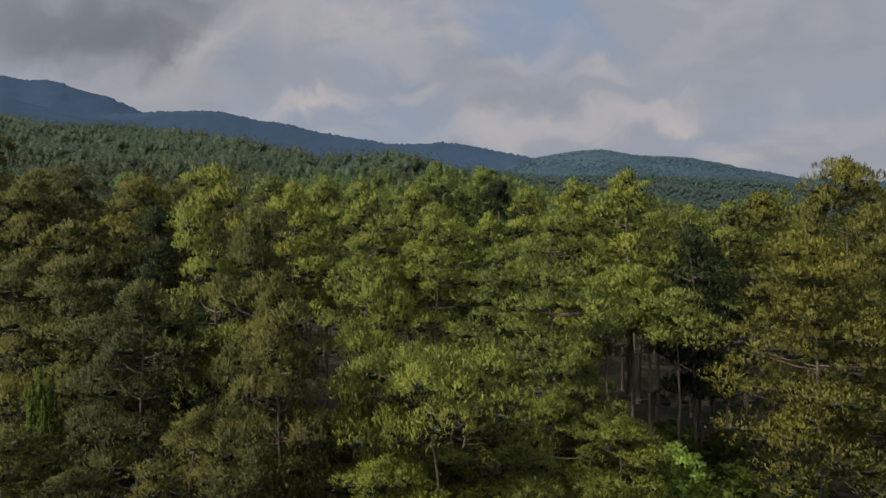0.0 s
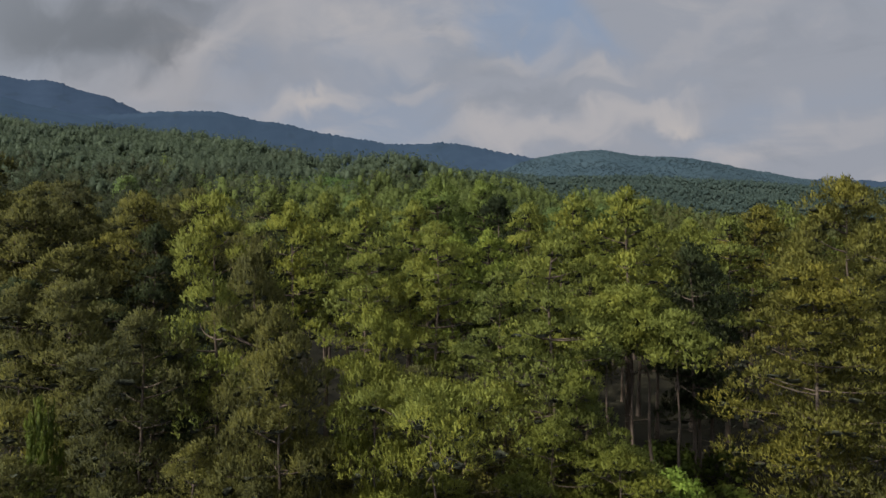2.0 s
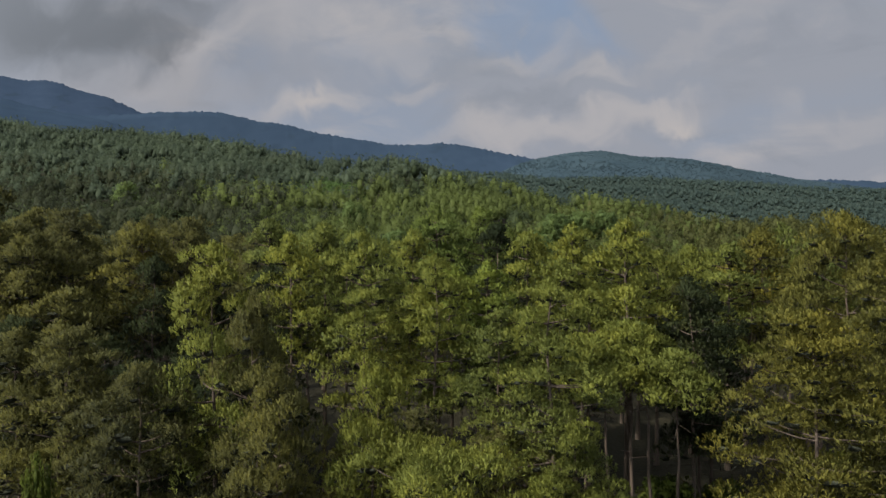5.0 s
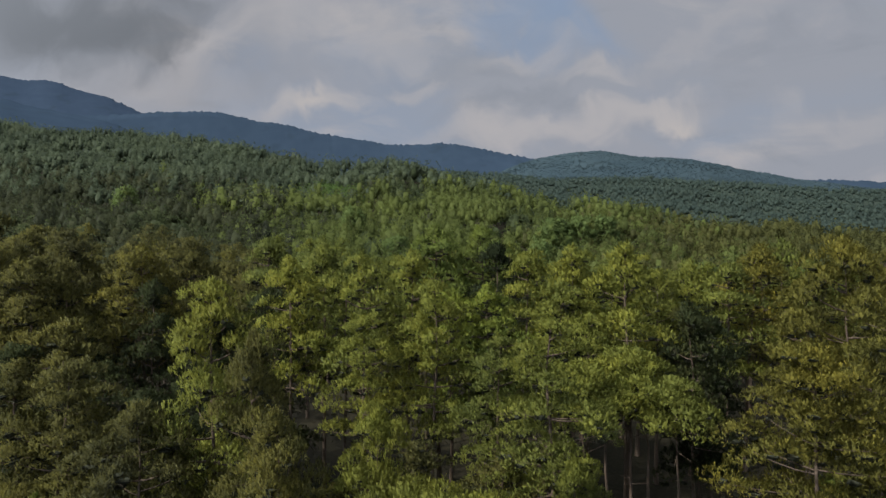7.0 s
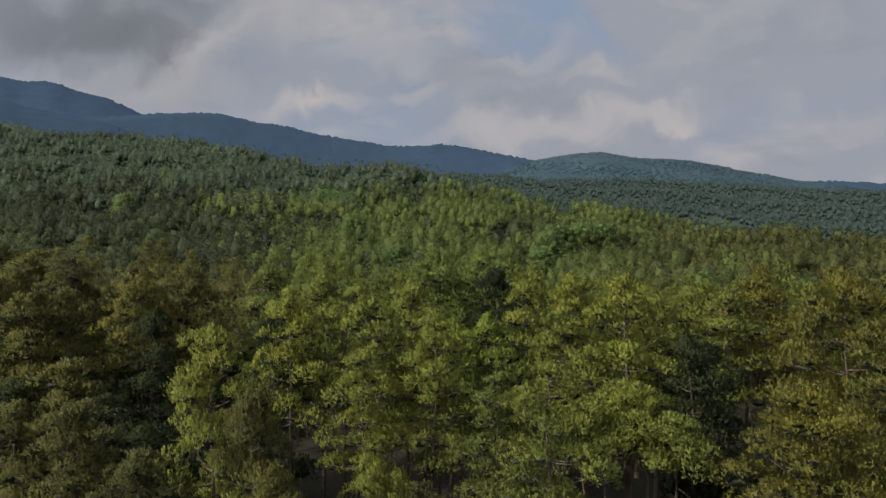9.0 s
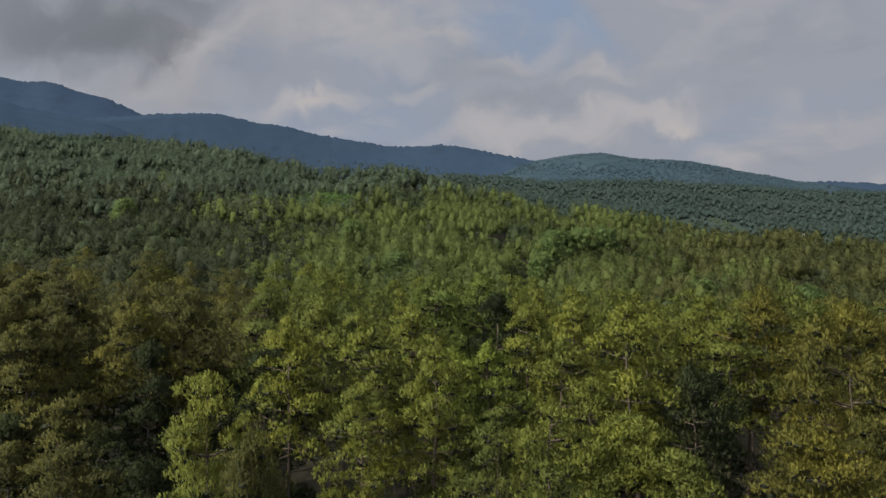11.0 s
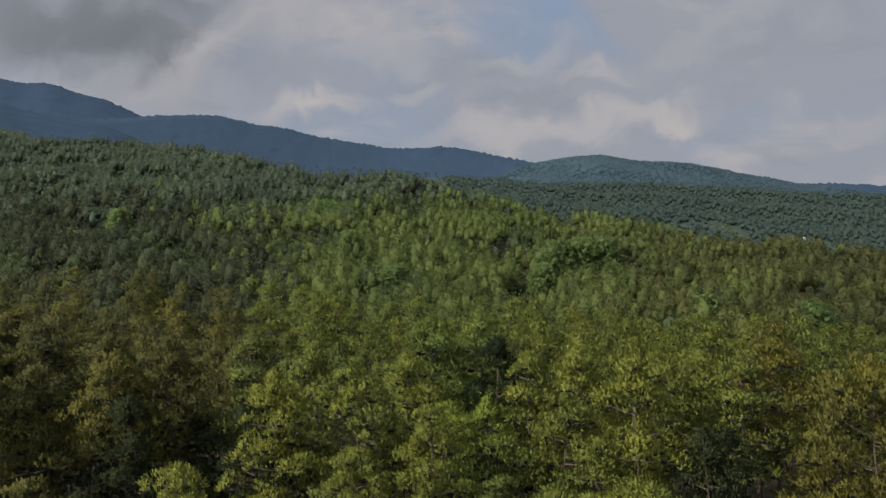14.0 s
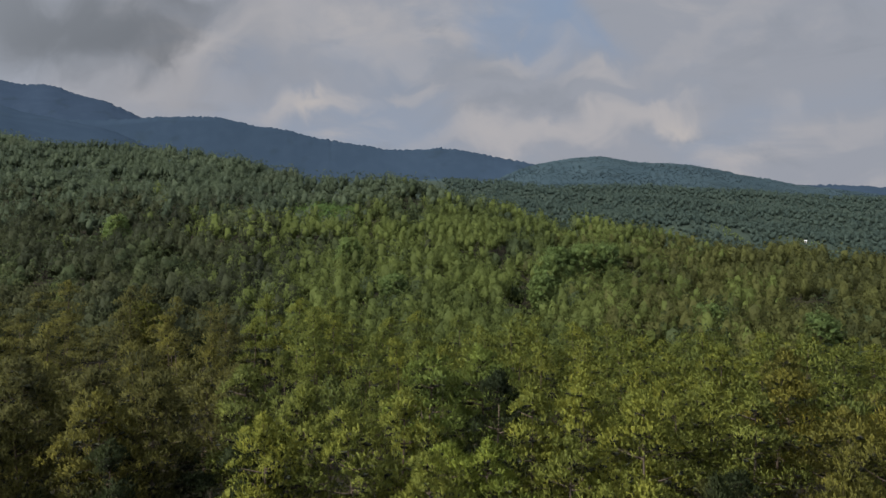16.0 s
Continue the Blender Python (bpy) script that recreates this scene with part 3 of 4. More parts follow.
def pine_shape(r, height, radius, low, limbs, per_limb, pad, cone):
    """Trunk line, limb lines and the needle pads of a pine: centres, axes, half widths, half heights."""
    k = 9
    z = np.linspace(0, 0.955 * height, k)
    sway = np.cumsum(r.normal(size=(k, 2)) * 0.17, axis=0) * np.linspace(0, 1, k)[:, None]
    trunk = np.column_stack([sway, z])
    lines, c, ax, w, h = [], [], [], [], []
    turn = r.uniform(0, 6.28)
    for q in range(limbs):
        s = min(max((q // 4 * 4 + 1.5 + r.uniform(-1.0, 1.0)) / (limbs - 1), 0), 1)   # limbs stand in loose whorls
        at = height * (low + (0.93 - low) * s)
        turn += 2.4 + r.normal() * 0.4
        dome = math.sqrt(max(0.0, 1 - ((s - 0.32) / 0.72) ** 2))
        spire = 0.62 + 1.2 * s if s < 0.28 else (1 - s) / 0.72
        prof = max(0.14, (1 - cone) * dome + cone * spire)
        ln = radius * prof * r.uniform(0.60, 1.12)
        foot = np.array([np.interp(at, z, trunk[:, 0]), np.interp(at, z, trunk[:, 1]), at])
        rise = (0.02 + 0.50 * s) * ln * r.uniform(0.4, 1.2)
        way = np.array((math.cos(turn), math.sin(turn), 0))
        side = np.array((-way[1], way[0], 0)) * r.normal() * 0.25
        ts = np.linspace(0, 1, 5)
        lines.append(foot + way * ln * ts[:, None] + side * ln * (ts ** 2)[:, None] + np.array((0, 0, 1)) * (rise * ts ** 1.5)[:, None])
        n = max(1, round(per_limb * (0.35 + 0.75 * prof) * r.uniform(0.75, 1.25)))
        for g in range(n):
            f = 1.0 - 0.72 * g / n
            p = foot + way * ln * f + side * ln * f * f + np.array((0, 0, rise * f ** 1.5))
            gap = ln * 0.26 * (g > 0)
            c.append(p + np.array((r.normal() * gap, r.normal() * gap, r.normal() * 0.22 + 0.1)))
            ax.append(way * r.uniform(0.10, 0.45) * f + np.array((r.normal() * 0.12, r.normal() * 0.12, 1.0)))
            wide = r.uniform(*pad) * (1.08 - 0.35 * s)
            w.append(wide)
            h.append(wide * r.uniform(0.40, 0.66))
    for back in (0.0, 0.05, 0.10):
        # the leader and the short shoots round it
        c.append(trunk[-1] + np.array((r.normal() * radius * back * 1.6, r.normal() * radius * back * 1.6, -back * height * 0.8 - 0.05)))
        ax.append((r.normal() * 0.1, r.normal() * 0.1, 1.0))
        w.append(pad[0] * (0.50 + 2.6 * back))
        h.append(pad[0] * (0.62 + back))
    c = np.array(c)
    c[:, 2] = np.minimum(c[:, 2], height - np.array(h) - 0.15)
    return trunk, lines, c, unit(np.array(ax)), np.array(w), np.array(h)


PINE_LABEL = "tall pine with a rough brown trunk and tufted yellow-green needles"


def pine(name, seed, height, radius, low, limbs, per_limb, count, blades, length, width, mat, bare=8, shown_limbs=True, pad=(1.0, 1.6), cone=0.3, level=1, under=10):
    """One pine: trunk, its lower limbs singly, crown."""
    r = np.random.default_rng(seed)
    trunk, lines, c, ax, w, h = pine_shape(r, height, radius, low, limbs, per_limb, pad, cone)
    thing = new(name)
    z = trunk[:, 2] / height
    pieces = [tube(trunk, (0.0105 * height) * (1 - 0.86 * z ** 0.9) * (1 + 0.35 * (z == 0)), 8)]
    inner = lines[bare:] if shown_limbs else lines[:6]
    for line in inner:
        pieces.append(tube(line, np.linspace(0.0030, 0.0008, 5) * height, 4))
    stem = part("trunk", mesh_of("trunk", *joined(pieces), BARK, True), thing)
    if shown_limbs:
        for line in lines[:bare]:
            part("limb", mesh_of("limb", *tube(line, np.linspace(0.0040, 0.001, 5) * height, 5), BARK, True), stem)
        # dead stubs below the crown
        for _ in range(3):
            at = height * r.uniform(low * 0.55, low)
            a, ln = r.uniform(0, 6.28), r.uniform(0.6, 1.8)
            foot = np.array([np.interp(at, trunk[:, 2], trunk[:, 0]), np.interp(at, trunk[:, 2], trunk[:, 1]), at])
            pts = foot + np.linspace(0, 1, 4)[:, None] * np.array((math.cos(a) * ln, math.sin(a) * ln, -0.25 * ln))
            part("dead_limb", mesh_of("dead_limb", *tube(pts, np.linspace(0.045, 0.012, 4), 4), BARK, True), stem, "bare dead grey limb")
    part("crown", padded_crown("crown", c, ax, w, h, count, blades, length, width, mat, r, level, under), thing)
    return thing


def plant(templates, places, group):
    """Puts a pine at each place (x, y, height of its top, crown radius); templates: (thing, height, radius)."""
    used = {}
    for n, (x, y, top, radius) in enumerate(places):
        q = n if n < len(templates) else int(rng.integers(len(templates)))
        thing, h0, r0 = templates[q]
        gz = float(ground_z(x, y)) - 0.1
        s = 1.02 * radius / r0
        m = Matrix.LocRotScale((x, y, gz), Euler((rng.normal() * 0.012, rng.normal() * 0.012, rng.uniform(0, 6.28))), (s, s, (top - gz) / h0))
        if q in used:
            copy_thing(thing, m)
        else:
            used[q] = m
    for q, (thing, _, _) in enumerate(templates):
        if q in used:
            thing.matrix_basis = used[q]
        else:
            for ob in (*thing.children_recursive, thing):
                bpy.data.objects.remove(ob)


# ---------------------------------------------------------------- the stand in front
FRONT = "pines of the front stand"


def stand(count, seed, height, radius, low, limbs, per_limb, needles, mat, label, group=FRONT, **more):
    """Templates of one kind of pine: (thing, height, crown radius)."""
    made = []
    for q in range(count):
        t = pine("pine_tree", seed + q, height, radius, low, limbs, per_limb, *needles, mat, **more)
        made.append((tagged(t, label, "pine tree", group), height, radius))
    return made


NEAREST = (118, 3, 0.28, 0.046)
FINE, USUAL, COARSE = (88, 3, 0.34, 0.071), (60, 3, 0.38, 0.096), (38, 2, 0.44, 0.135)   # tufts to a pad, blades, length, width
# Brown and olive pines here differ by lens tint in their colour.
LENS_BROWN = stand(3, 190, 22.0, 3.3, 0.56, 26, 2.6, USUAL, PINE_LENS_BROWN, "pine with a dark trunk, needles dulled brown for lens shading", bare=6)
LENS_BROWN_LOW = stand(3, 194, 20.0, 3.1, 0.28, 26, 2.6, USUAL, PINE_LENS_BROWN, "pine on layered limbs, needles dulled brown for lens shading", bare=5)
LENS_OLIVE = stand(5, 90, 22.0, 3.3, 0.42, 26, 2.6, USUAL, PINE_LENS_OLIVE, "pine with a dark trunk, needles tinted olive for lens shading", bare=6)
LENS_OLIVE_WIDE = stand(2, 97, 18.0, 4.5, 0.24, 36, 3.6, (112, 3, 0.31, 0.058), PINE_LENS_OLIVE, "broad pine on layered limbs, needles tinted olive for lens shading", bare=7, cone=0.15)
# These pines hold the shade of the hollow in their needle colour.
SHADED = stand(2, 55, 20.0, 3.1, 0.30, 24, 2.4, USUAL, PINE_SHADED, "pine with dense needles coloured dark for shade", bare=5)
HERO = stand(6, 20, 22.0, 3.4, 0.44, 26, 2.3, FINE, PINE, PINE_LABEL)
BACK = stand(6, 30, 22.0, 3.3, 0.48, 25, 2.2, USUAL, PINE, "tall pine with a full rounded crown of green needles", bare=5, cone=0.45)
YOUNG = stand(3, 40, 13.0, 2.8, 0.38, 20, 2.8, (106, 3, 0.27, 0.048), PINE_YOUNG, "young pine with a spreading green crown", bare=5, pad=(0.8, 1.2))
FLAT_TOP = stand(1, 84, 12.0, 3.9, 0.80, 14, 3.0, NEAREST, PINE, "low pine with a wide flat crown above a bare forked trunk", bare=8, cone=0.0, pad=(0.9, 1.4))
DEEP = stand(3, 50, 17.0, 3.6, 0.20, 30, 2.8, FINE, PINE_LENS_BROWN, "pine whose dense crown hangs almost to the ground", bare=6)
COOL = stand(2, 230, 22.0, 3.3, 0.46, 26, 2.3, USUAL, PINE_COOL, "tall pine with deep blue-green needles in heavy clumps", bare=5)
STEMS = stand(3, 210, 15.0, 2.2, 0.74, 16, 2.4, FINE, PINE, "slender pine with a long bare trunk and a high crown", bare=6, pad=(0.8, 1.2))

COOL_TREES = ((-0.2, 58.6, 23.9, 3.2), (3.4, 59.8, 23.8, 3.3), (3.4, 50.0, 19.0, 2.8), (0.6, 51.0, 18.6, 2.6))
STEM_TREES = ((9.4, 41.6, 14.2, 2.0), (11.0, 43.6, 14.4, 2.1), (12.4, 43.0, 15.0, 2.3), (13.6, 42.4, 14.8, 2.2), (14.8, 41.2, 13.6, 1.9), (7.6, 43.0, 14.2, 2.0))
LEFT_TREES = ((-10.8, 31.8, 20.3, 2.4), (-17.2, 32.6, 12.8, 2.3), (-31.8, 57.0, 23.4, 3.2), (-38.6, 62.0, 23.8, 3.4), (-35.0, 55.0, 22.0, 3.0), (-28.0, 58.6, 22.4, 3.0),
              (-21.1, 54.6, 22.6, 2.9), (-22.4, 50.6, 22.0, 2.9), (-27.8, 45.0, 21.0, 2.9))
MIDDLE_TREES = ((-11.5, 49.6, 21.1, 2.8), (-5.6, 50.0, 21.4, 2.9), (-9.6, 53.6, 22.2, 3.0), (-5.4, 43.4, 17.2, 2.4), (-0.9, 45.6, 19.4, 2.6),
                (-15.6, 58.0, 22.6, 3.0),
                (5.6, 34.4, 18.0, 2.9), (9.0, 49.5, 19.2, 2.6), (10.8, 53.4, 22.0, 2.9), (3.4, 41.5, 16.0, 2.4), (10.2, 47.0, 17.2, 2.4), (-3.0, 54.5, 21.6, 2.8), (7.0, 55.5, 21.4, 2.7))
RIGHT_TREES = ((13.9, 48.8, 22.2, 2.9), (29.0, 63.0, 21.6, 3.2), (25.2, 58.2, 20.4, 3.0), (31.2, 56.0, 19.6, 3.0), (33.5, 68.0, 22.2, 3.2), (36.0, 50.0, 20.4, 3.2),
               (19.5, 60.0, 19.8, 2.8), (40.0, 60.0, 21.5, 3.2), (23.4, 62.0, 20.4, 2.8), (15.8, 56.5, 21.0, 2.7))
LOW_TREES = ((-6.4, 26.6, 15.0, 2.4), (-3.0, 27.6, 14.8, 1.9), (-2.1, 24.0, 8.6, 2.2), (3.3, 23.6, 7.8, 2.1),
             (-6.7, 24.6, 8.6, 2.1), (6.9, 31.5, 11.6, 1.9), (-10.0, 26.5, 9.4, 2.2), (8.3, 31.0, 8.4, 1.6), (-14.5, 25.5, 7.5, 2.0),
             (0.2, 29.5, 7.2, 2.0), (3.6, 29.0, 7.6, 1.9), (5.9, 25.5, 7.2, 1.9), (7.6, 29.4, 8.6, 2.0), (4.6, 31.0, 9.4, 2.0))
WIDE_TREES = ((28.9, 46.0, 22.4, 3.9), (19.8, 34.5, 16.6, 4.2), (26.8, 38.5, 18.5, 4.2))
# Pines in shade, which most of them carry as a darker colour.
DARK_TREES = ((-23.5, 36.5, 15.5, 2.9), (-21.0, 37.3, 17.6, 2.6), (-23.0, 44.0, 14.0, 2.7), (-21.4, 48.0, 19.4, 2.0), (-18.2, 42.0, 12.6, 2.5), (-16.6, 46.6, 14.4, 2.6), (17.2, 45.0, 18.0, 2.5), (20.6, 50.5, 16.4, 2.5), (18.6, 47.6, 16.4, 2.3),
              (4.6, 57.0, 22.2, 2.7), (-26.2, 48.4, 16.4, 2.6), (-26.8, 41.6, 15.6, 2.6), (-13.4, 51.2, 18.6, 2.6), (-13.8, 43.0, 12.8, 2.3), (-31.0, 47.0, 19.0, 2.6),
              # (-33.5, 46.0) and (-37.0, 50.5), nearly all out of view, raised to cast shade.
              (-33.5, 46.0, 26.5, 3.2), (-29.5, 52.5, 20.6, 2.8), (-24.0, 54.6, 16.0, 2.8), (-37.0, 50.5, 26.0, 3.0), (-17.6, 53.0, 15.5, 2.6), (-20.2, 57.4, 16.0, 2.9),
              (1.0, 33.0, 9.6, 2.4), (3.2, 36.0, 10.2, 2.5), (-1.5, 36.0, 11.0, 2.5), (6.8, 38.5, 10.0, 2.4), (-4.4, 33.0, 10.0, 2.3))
DEEP_TREES = ((-19.5, 33.6, 15.6, 3.2), (-14.0, 29.6, 14.5, 3.0), (-17.4, 26.0, 9.0, 2.6), (-8.2, 29.6, 17.8, 2.2),
              (21.5, 27.5, 11.0, 3.2), (-11.5, 38.0, 15.0, 2.8))
tall = [p for p in MIDDLE_TREES + RIGHT_TREES if p[0] < 27]
plant(LENS_OLIVE, [p for p in RIGHT_TREES if p[0] >= 27], "front")
plant(LENS_BROWN, [p for p in LEFT_TREES if p[0] <= -12], "front")
tall += [p for p in LEFT_TREES if p[0] > -12]
plant(HERO, [p for p in tall if p[1] < 47], "front")
plant(BACK, [p for p in tall if p[1] >= 47], "front")
plant(YOUNG, [p for p in LOW_TREES if p[0] > -5.5], "front")
plant(DEEP, DEEP_TREES + tuple(p for p in LOW_TREES if p[0] <= -5.5), "front")
plant(SHADED, [p for p in DARK_TREES if p[0] > -27 and p[1] > 40], "front")
plant(LENS_BROWN_LOW, [p for p in DARK_TREES if p[0] <= -27 or p[1] <= 40], "front")
plant(STEMS, STEM_TREES, "front")
plant(COOL, COOL_TREES, "front")
plant(FLAT_TOP, [(0.4, 25.4, 12.2, 3.3)], "front")
plant(LENS_OLIVE_WIDE, WIDE_TREES, "front")

# broadleaf growth under the pines


def leafy_tree(name, seed, height, radius, clumps, leaves, mat, low=0.35, leaf=(0.30, 0.14)):
    """A small broadleaf tree: forked stem and sprays of long drooping leaves."""
    r = np.random.default_rng(seed)
    thing = new(name)
    stem = np.column_stack([np.cumsum(r.normal(size=5) * 0.08), np.cumsum(r.normal(size=5) * 0.08), np.linspace(0, height * 0.8, 5)])
    pieces = [tube(stem, np.linspace(0.018, 0.006, 5) * height, 6)]
    s = (np.arange(clumps) + 0.5) / clumps
    a = np.arange(clumps) * 2.4
    rad = radius * np.sqrt(np.clip(1 - (s * 1.5 - 0.6) ** 2, 0.05, 1)) * r.uniform(0.5, 1.0, clumps)
    c = np.column_stack([np.cos(a) * rad, np.sin(a) * rad, height * (low + (0.95 - low) * s)])
    for p in c[::2]:
        foot = np.array([0, 0, p[2] * 0.7])
        pieces.append(tube(foot + (p - foot) * np.linspace(0, 1, 3)[:, None], np.linspace(0.006, 0.002, 3) * height, 4))
    part("trunk", mesh_of("trunk", *joined(pieces), BARK, True), thing)
    w = radius * r.uniform(0.22, 0.36, clumps)
    size = np.column_stack([w, w, w * 0.8])
    part("crown", leafy("crown", c, [cores(c, size * 0.5, r, 0.35, 1), tufts(c, size, leaves, 4, *leaf, r, up=-0.15)], mat), thing)
    return thing


dull = leafy_tree("broadleaf_tree", 5, 5.0, 2.1, 26, 22, BROAD)
tagged(dull, "small dull green broadleaf tree with drooping leaves", "tree", "broadleaf trees under the pines")
for x, y, h, w in ((17.0, 39.0, 3.0, 1.1), (-17.4, 28.4, 10.6, 0.4), (14.7, 44.0, 4.5, 1.0)):
    copy_thing(dull, Matrix.LocRotScale((x, y, float(ground_z(x, y)) - 0.05), Euler((0, 0, x)), (w, w, h / 5.0)))
dull.matrix_basis = Matrix.LocRotScale((-19.5, 30.0, float(ground_z(-19.5, 30.0)) - 0.05), Euler((0, 0, 1)), (1.0, 1.0, 1.2))
bright = leafy_tree("broadleaf_tree", 6, 6.2, 1.3, 26, 26, SAPLING)
tagged(bright, "slim bright green sapling with large drooping leaves", "tree", "broadleaf trees under the pines")
bright.matrix_basis = pose(11.7, 33.0, float(ground_z(11.7, 33.0)) - 0.05)
shrub = leafy_tree("shrub", 8, 2.2, 1.7, 16, 14, BROAD, low=0.15)
tagged(shrub, "low green shrub on the forest floor", "shrub", "shrubs on the forest floor")
for q in range(46):
    x, y = rng.uniform(-34, 34), rng.uniform(20, 60)
    k = rng.uniform(0.6, 1.3)
    copy_thing(shrub, Matrix.LocRotScale((x, y, float(ground_z(x, y)) - 0.05), Euler((0, 0, x)), (k, k, k * rng.uniform(0.7, 1.1))))
shrub.matrix_basis = pose(-22, 27, float(ground_z(-22, 27)) - 0.05)

# pines between and behind them
taken = [(0.4, 25.4)] + [p[:2] for p in LEFT_TREES + MIDDLE_TREES + RIGHT_TREES + LOW_TREES + DEEP_TREES + DARK_TREES + WIDE_TREES + STEM_TREES + COOL_TREES]
FILL = stand(5, 60, 19.0, 3.1, 0.48, 18, 2.2, COARSE, PINE_MID, "pine in a dense stand with a rounded green crown", "pines behind the front stand", shown_limbs=False, level=0, under=0, cone=0.35, pad=(1.1, 1.6))
# Left-hand pines, browned in colour as the lens shades that edge.
FILL_BROWN = stand(3, 66, 19.0, 3.1, 0.48, 18, 2.2, COARSE, PINE_LENS_BROWN, "pine in a dense stand, crown dulled brown for lens shading", "pines behind the front stand", shown_limbs=False, level=0, under=0, cone=0.35, pad=(1.1, 1.6))
places = []
for _ in range(6000):
    y = 38 + 86 * rng.random() ** 0.75
    # The wider left side adds unseen pines that shade the stand.
    x = rng.uniform(-1.25, 1) * (0.72 * y + 6)
    if min((x - a) ** 2 + (y - b) ** 2 for a, b in taken) < (3.9 + 0.012 * y) ** 2:
        continue
    if (16 < x < 25 and 47 < y < 57) or (y < 46 and abs(x) < 30) or (-38 < x < -12 and y < 57):
        continue
    taken.append((x, y))
    g = float(ground_z(x, y))
    h = np.interp(y, (40, 60, 90, 150), (18.0, 20.5, 19.0, 15.5)) + rng.normal() * 1.3
    places.append((x, y, g + h, rng.uniform(2.5, 3.4)))
    if len(places) >= 165:
        break
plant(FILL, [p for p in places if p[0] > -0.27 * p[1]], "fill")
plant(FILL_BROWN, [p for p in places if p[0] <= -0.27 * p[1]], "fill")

SLOPE_BIG = []
for seed in range(2):
    t = leafy_tree("broadleaf_tree", 70 + seed, 16.0, 4.6, 60, 30, BIGLEAF, low=0.2, leaf=(0.62, 0.34))
    tagged(t, "large dark green broadleaf tree above the pines", "tree", "large trees on the slope")
    SLOPE_BIG.append((t, 16.0, 4.6))
BIG_PLACES = ((33.5, 222, 23.5, 5.0), (42.5, 246, 33.0, 6.4), (53.0, 250, 34.0, 6.6), (62.0, 253, 34.0, 5.8), (38.0, 234, 30.0, 5.8), (-13, 188, 25, 4.5),
              (68, 172, 18, 4.6), (88, 158, 17, 4.6), (-31, 226, 36, 4.6), (-116, 240, 44, 5.0))
plant(SLOPE_BIG, BIG_PLACES, "slope")
yellow = leafy_tree("broadleaf_tree", 73, 13.0, 4.0, 40, 24, YELLOW, low=0.25, leaf=(0.60, 0.34))
tagged(yellow, "yellow-green broadleaf tree standing out among the pines", "tree")
plant([(yellow, 13.0, 4.0)], [(-51.5, 119.0, 22.6, 4.2)], "slope")

# ---------------------------------------------------------------- woods on the slope, in the valley and on the ridges


def tree_block(seed, height, radius, low, clumps, shoots, length, width, point=2.0, even=0.15, swell=0.22, droop=0.0, stray=0.55):
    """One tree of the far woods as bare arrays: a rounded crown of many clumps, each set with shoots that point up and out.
    point: above 2 a blunt crown, below 2 a pointed one; swell: a clump's size by the crown's radius."""
    r = np.random.default_rng(seed)
    q = np.arange(clumps)
    s = 1 - np.sqrt((q + 0.5) / clumps) * 0.98
    a = q * 2.39996 + r.normal(size=clumps) * 0.4
    reach = radius * np.clip(1 - s ** point, 0.02, 1) ** 0.6 * r.uniform(0.5, 1.12, clumps)
    top = height * 0.95 - low * height
    heart = np.column_stack([np.cos(a) * reach, np.sin(a) * reach, low * height + top * s + r.normal(size=clumps) * 0.09 * top])
    side = unit(np.column_stack([np.cos(a), np.sin(a), 0.35 + 1.5 * s]))
    big = radius * swell * r.uniform(0.7, 1.35, clumps)
    count = clumps * shoots
    heart, side, big = np.repeat(heart, shoots, 0), np.repeat(side, shoots, 0), np.repeat(big, shoots)[:, None]
    ray = r.normal(size=(count, 3))
    ray = unit(unit(ray) + side * 0.55 + np.array((0, 0, 0.25)))
    foot = heart + ray * big * r.uniform(0.55, 1.0, (count, 1)) * np.array((1, 1, 0.8))
    way = unit(ray * 0.70 + np.array((0, 0, 0.65 - droop)) + r.normal(size=(count, 3)) * 0.28)
    across = unit(np.cross(way, r.normal(size=(count, 3)))) * width / 2
    ln = length * r.uniform(0.6, 1.3, (count, 1))
    v1 = np.stack([foot - way * ln * 0.3, foot + way * ln * 0.7 + across, foot + way * ln * 0.5 - across], 1)
    f1 = (np.arange(count) * 3)[:, None] + np.array((0, 1, 2))
    soft = unit(ray * 0.75 + side * 0.45 + np.array((0, 0, even)) + r.normal(size=(count, 3)) * stray)
    n1 = np.repeat(soft, 3, 0)
    c = np.array([(0, 0, height * (low + 0.25 * (0.96 - low)))])
    v2, f2 = cores(c, np.array([(radius * 0.46, radius * 0.46, top * 0.44)]), r, 0.22, 1)
    n2 = unit(v2 - c)
    v, f = joined([(v2, f2), (v1.reshape(-1, 3), f1)])
    nrm = np.concatenate([n2, n1])
    return v, turned_out(v, f, nrm), nrm, len(f2)


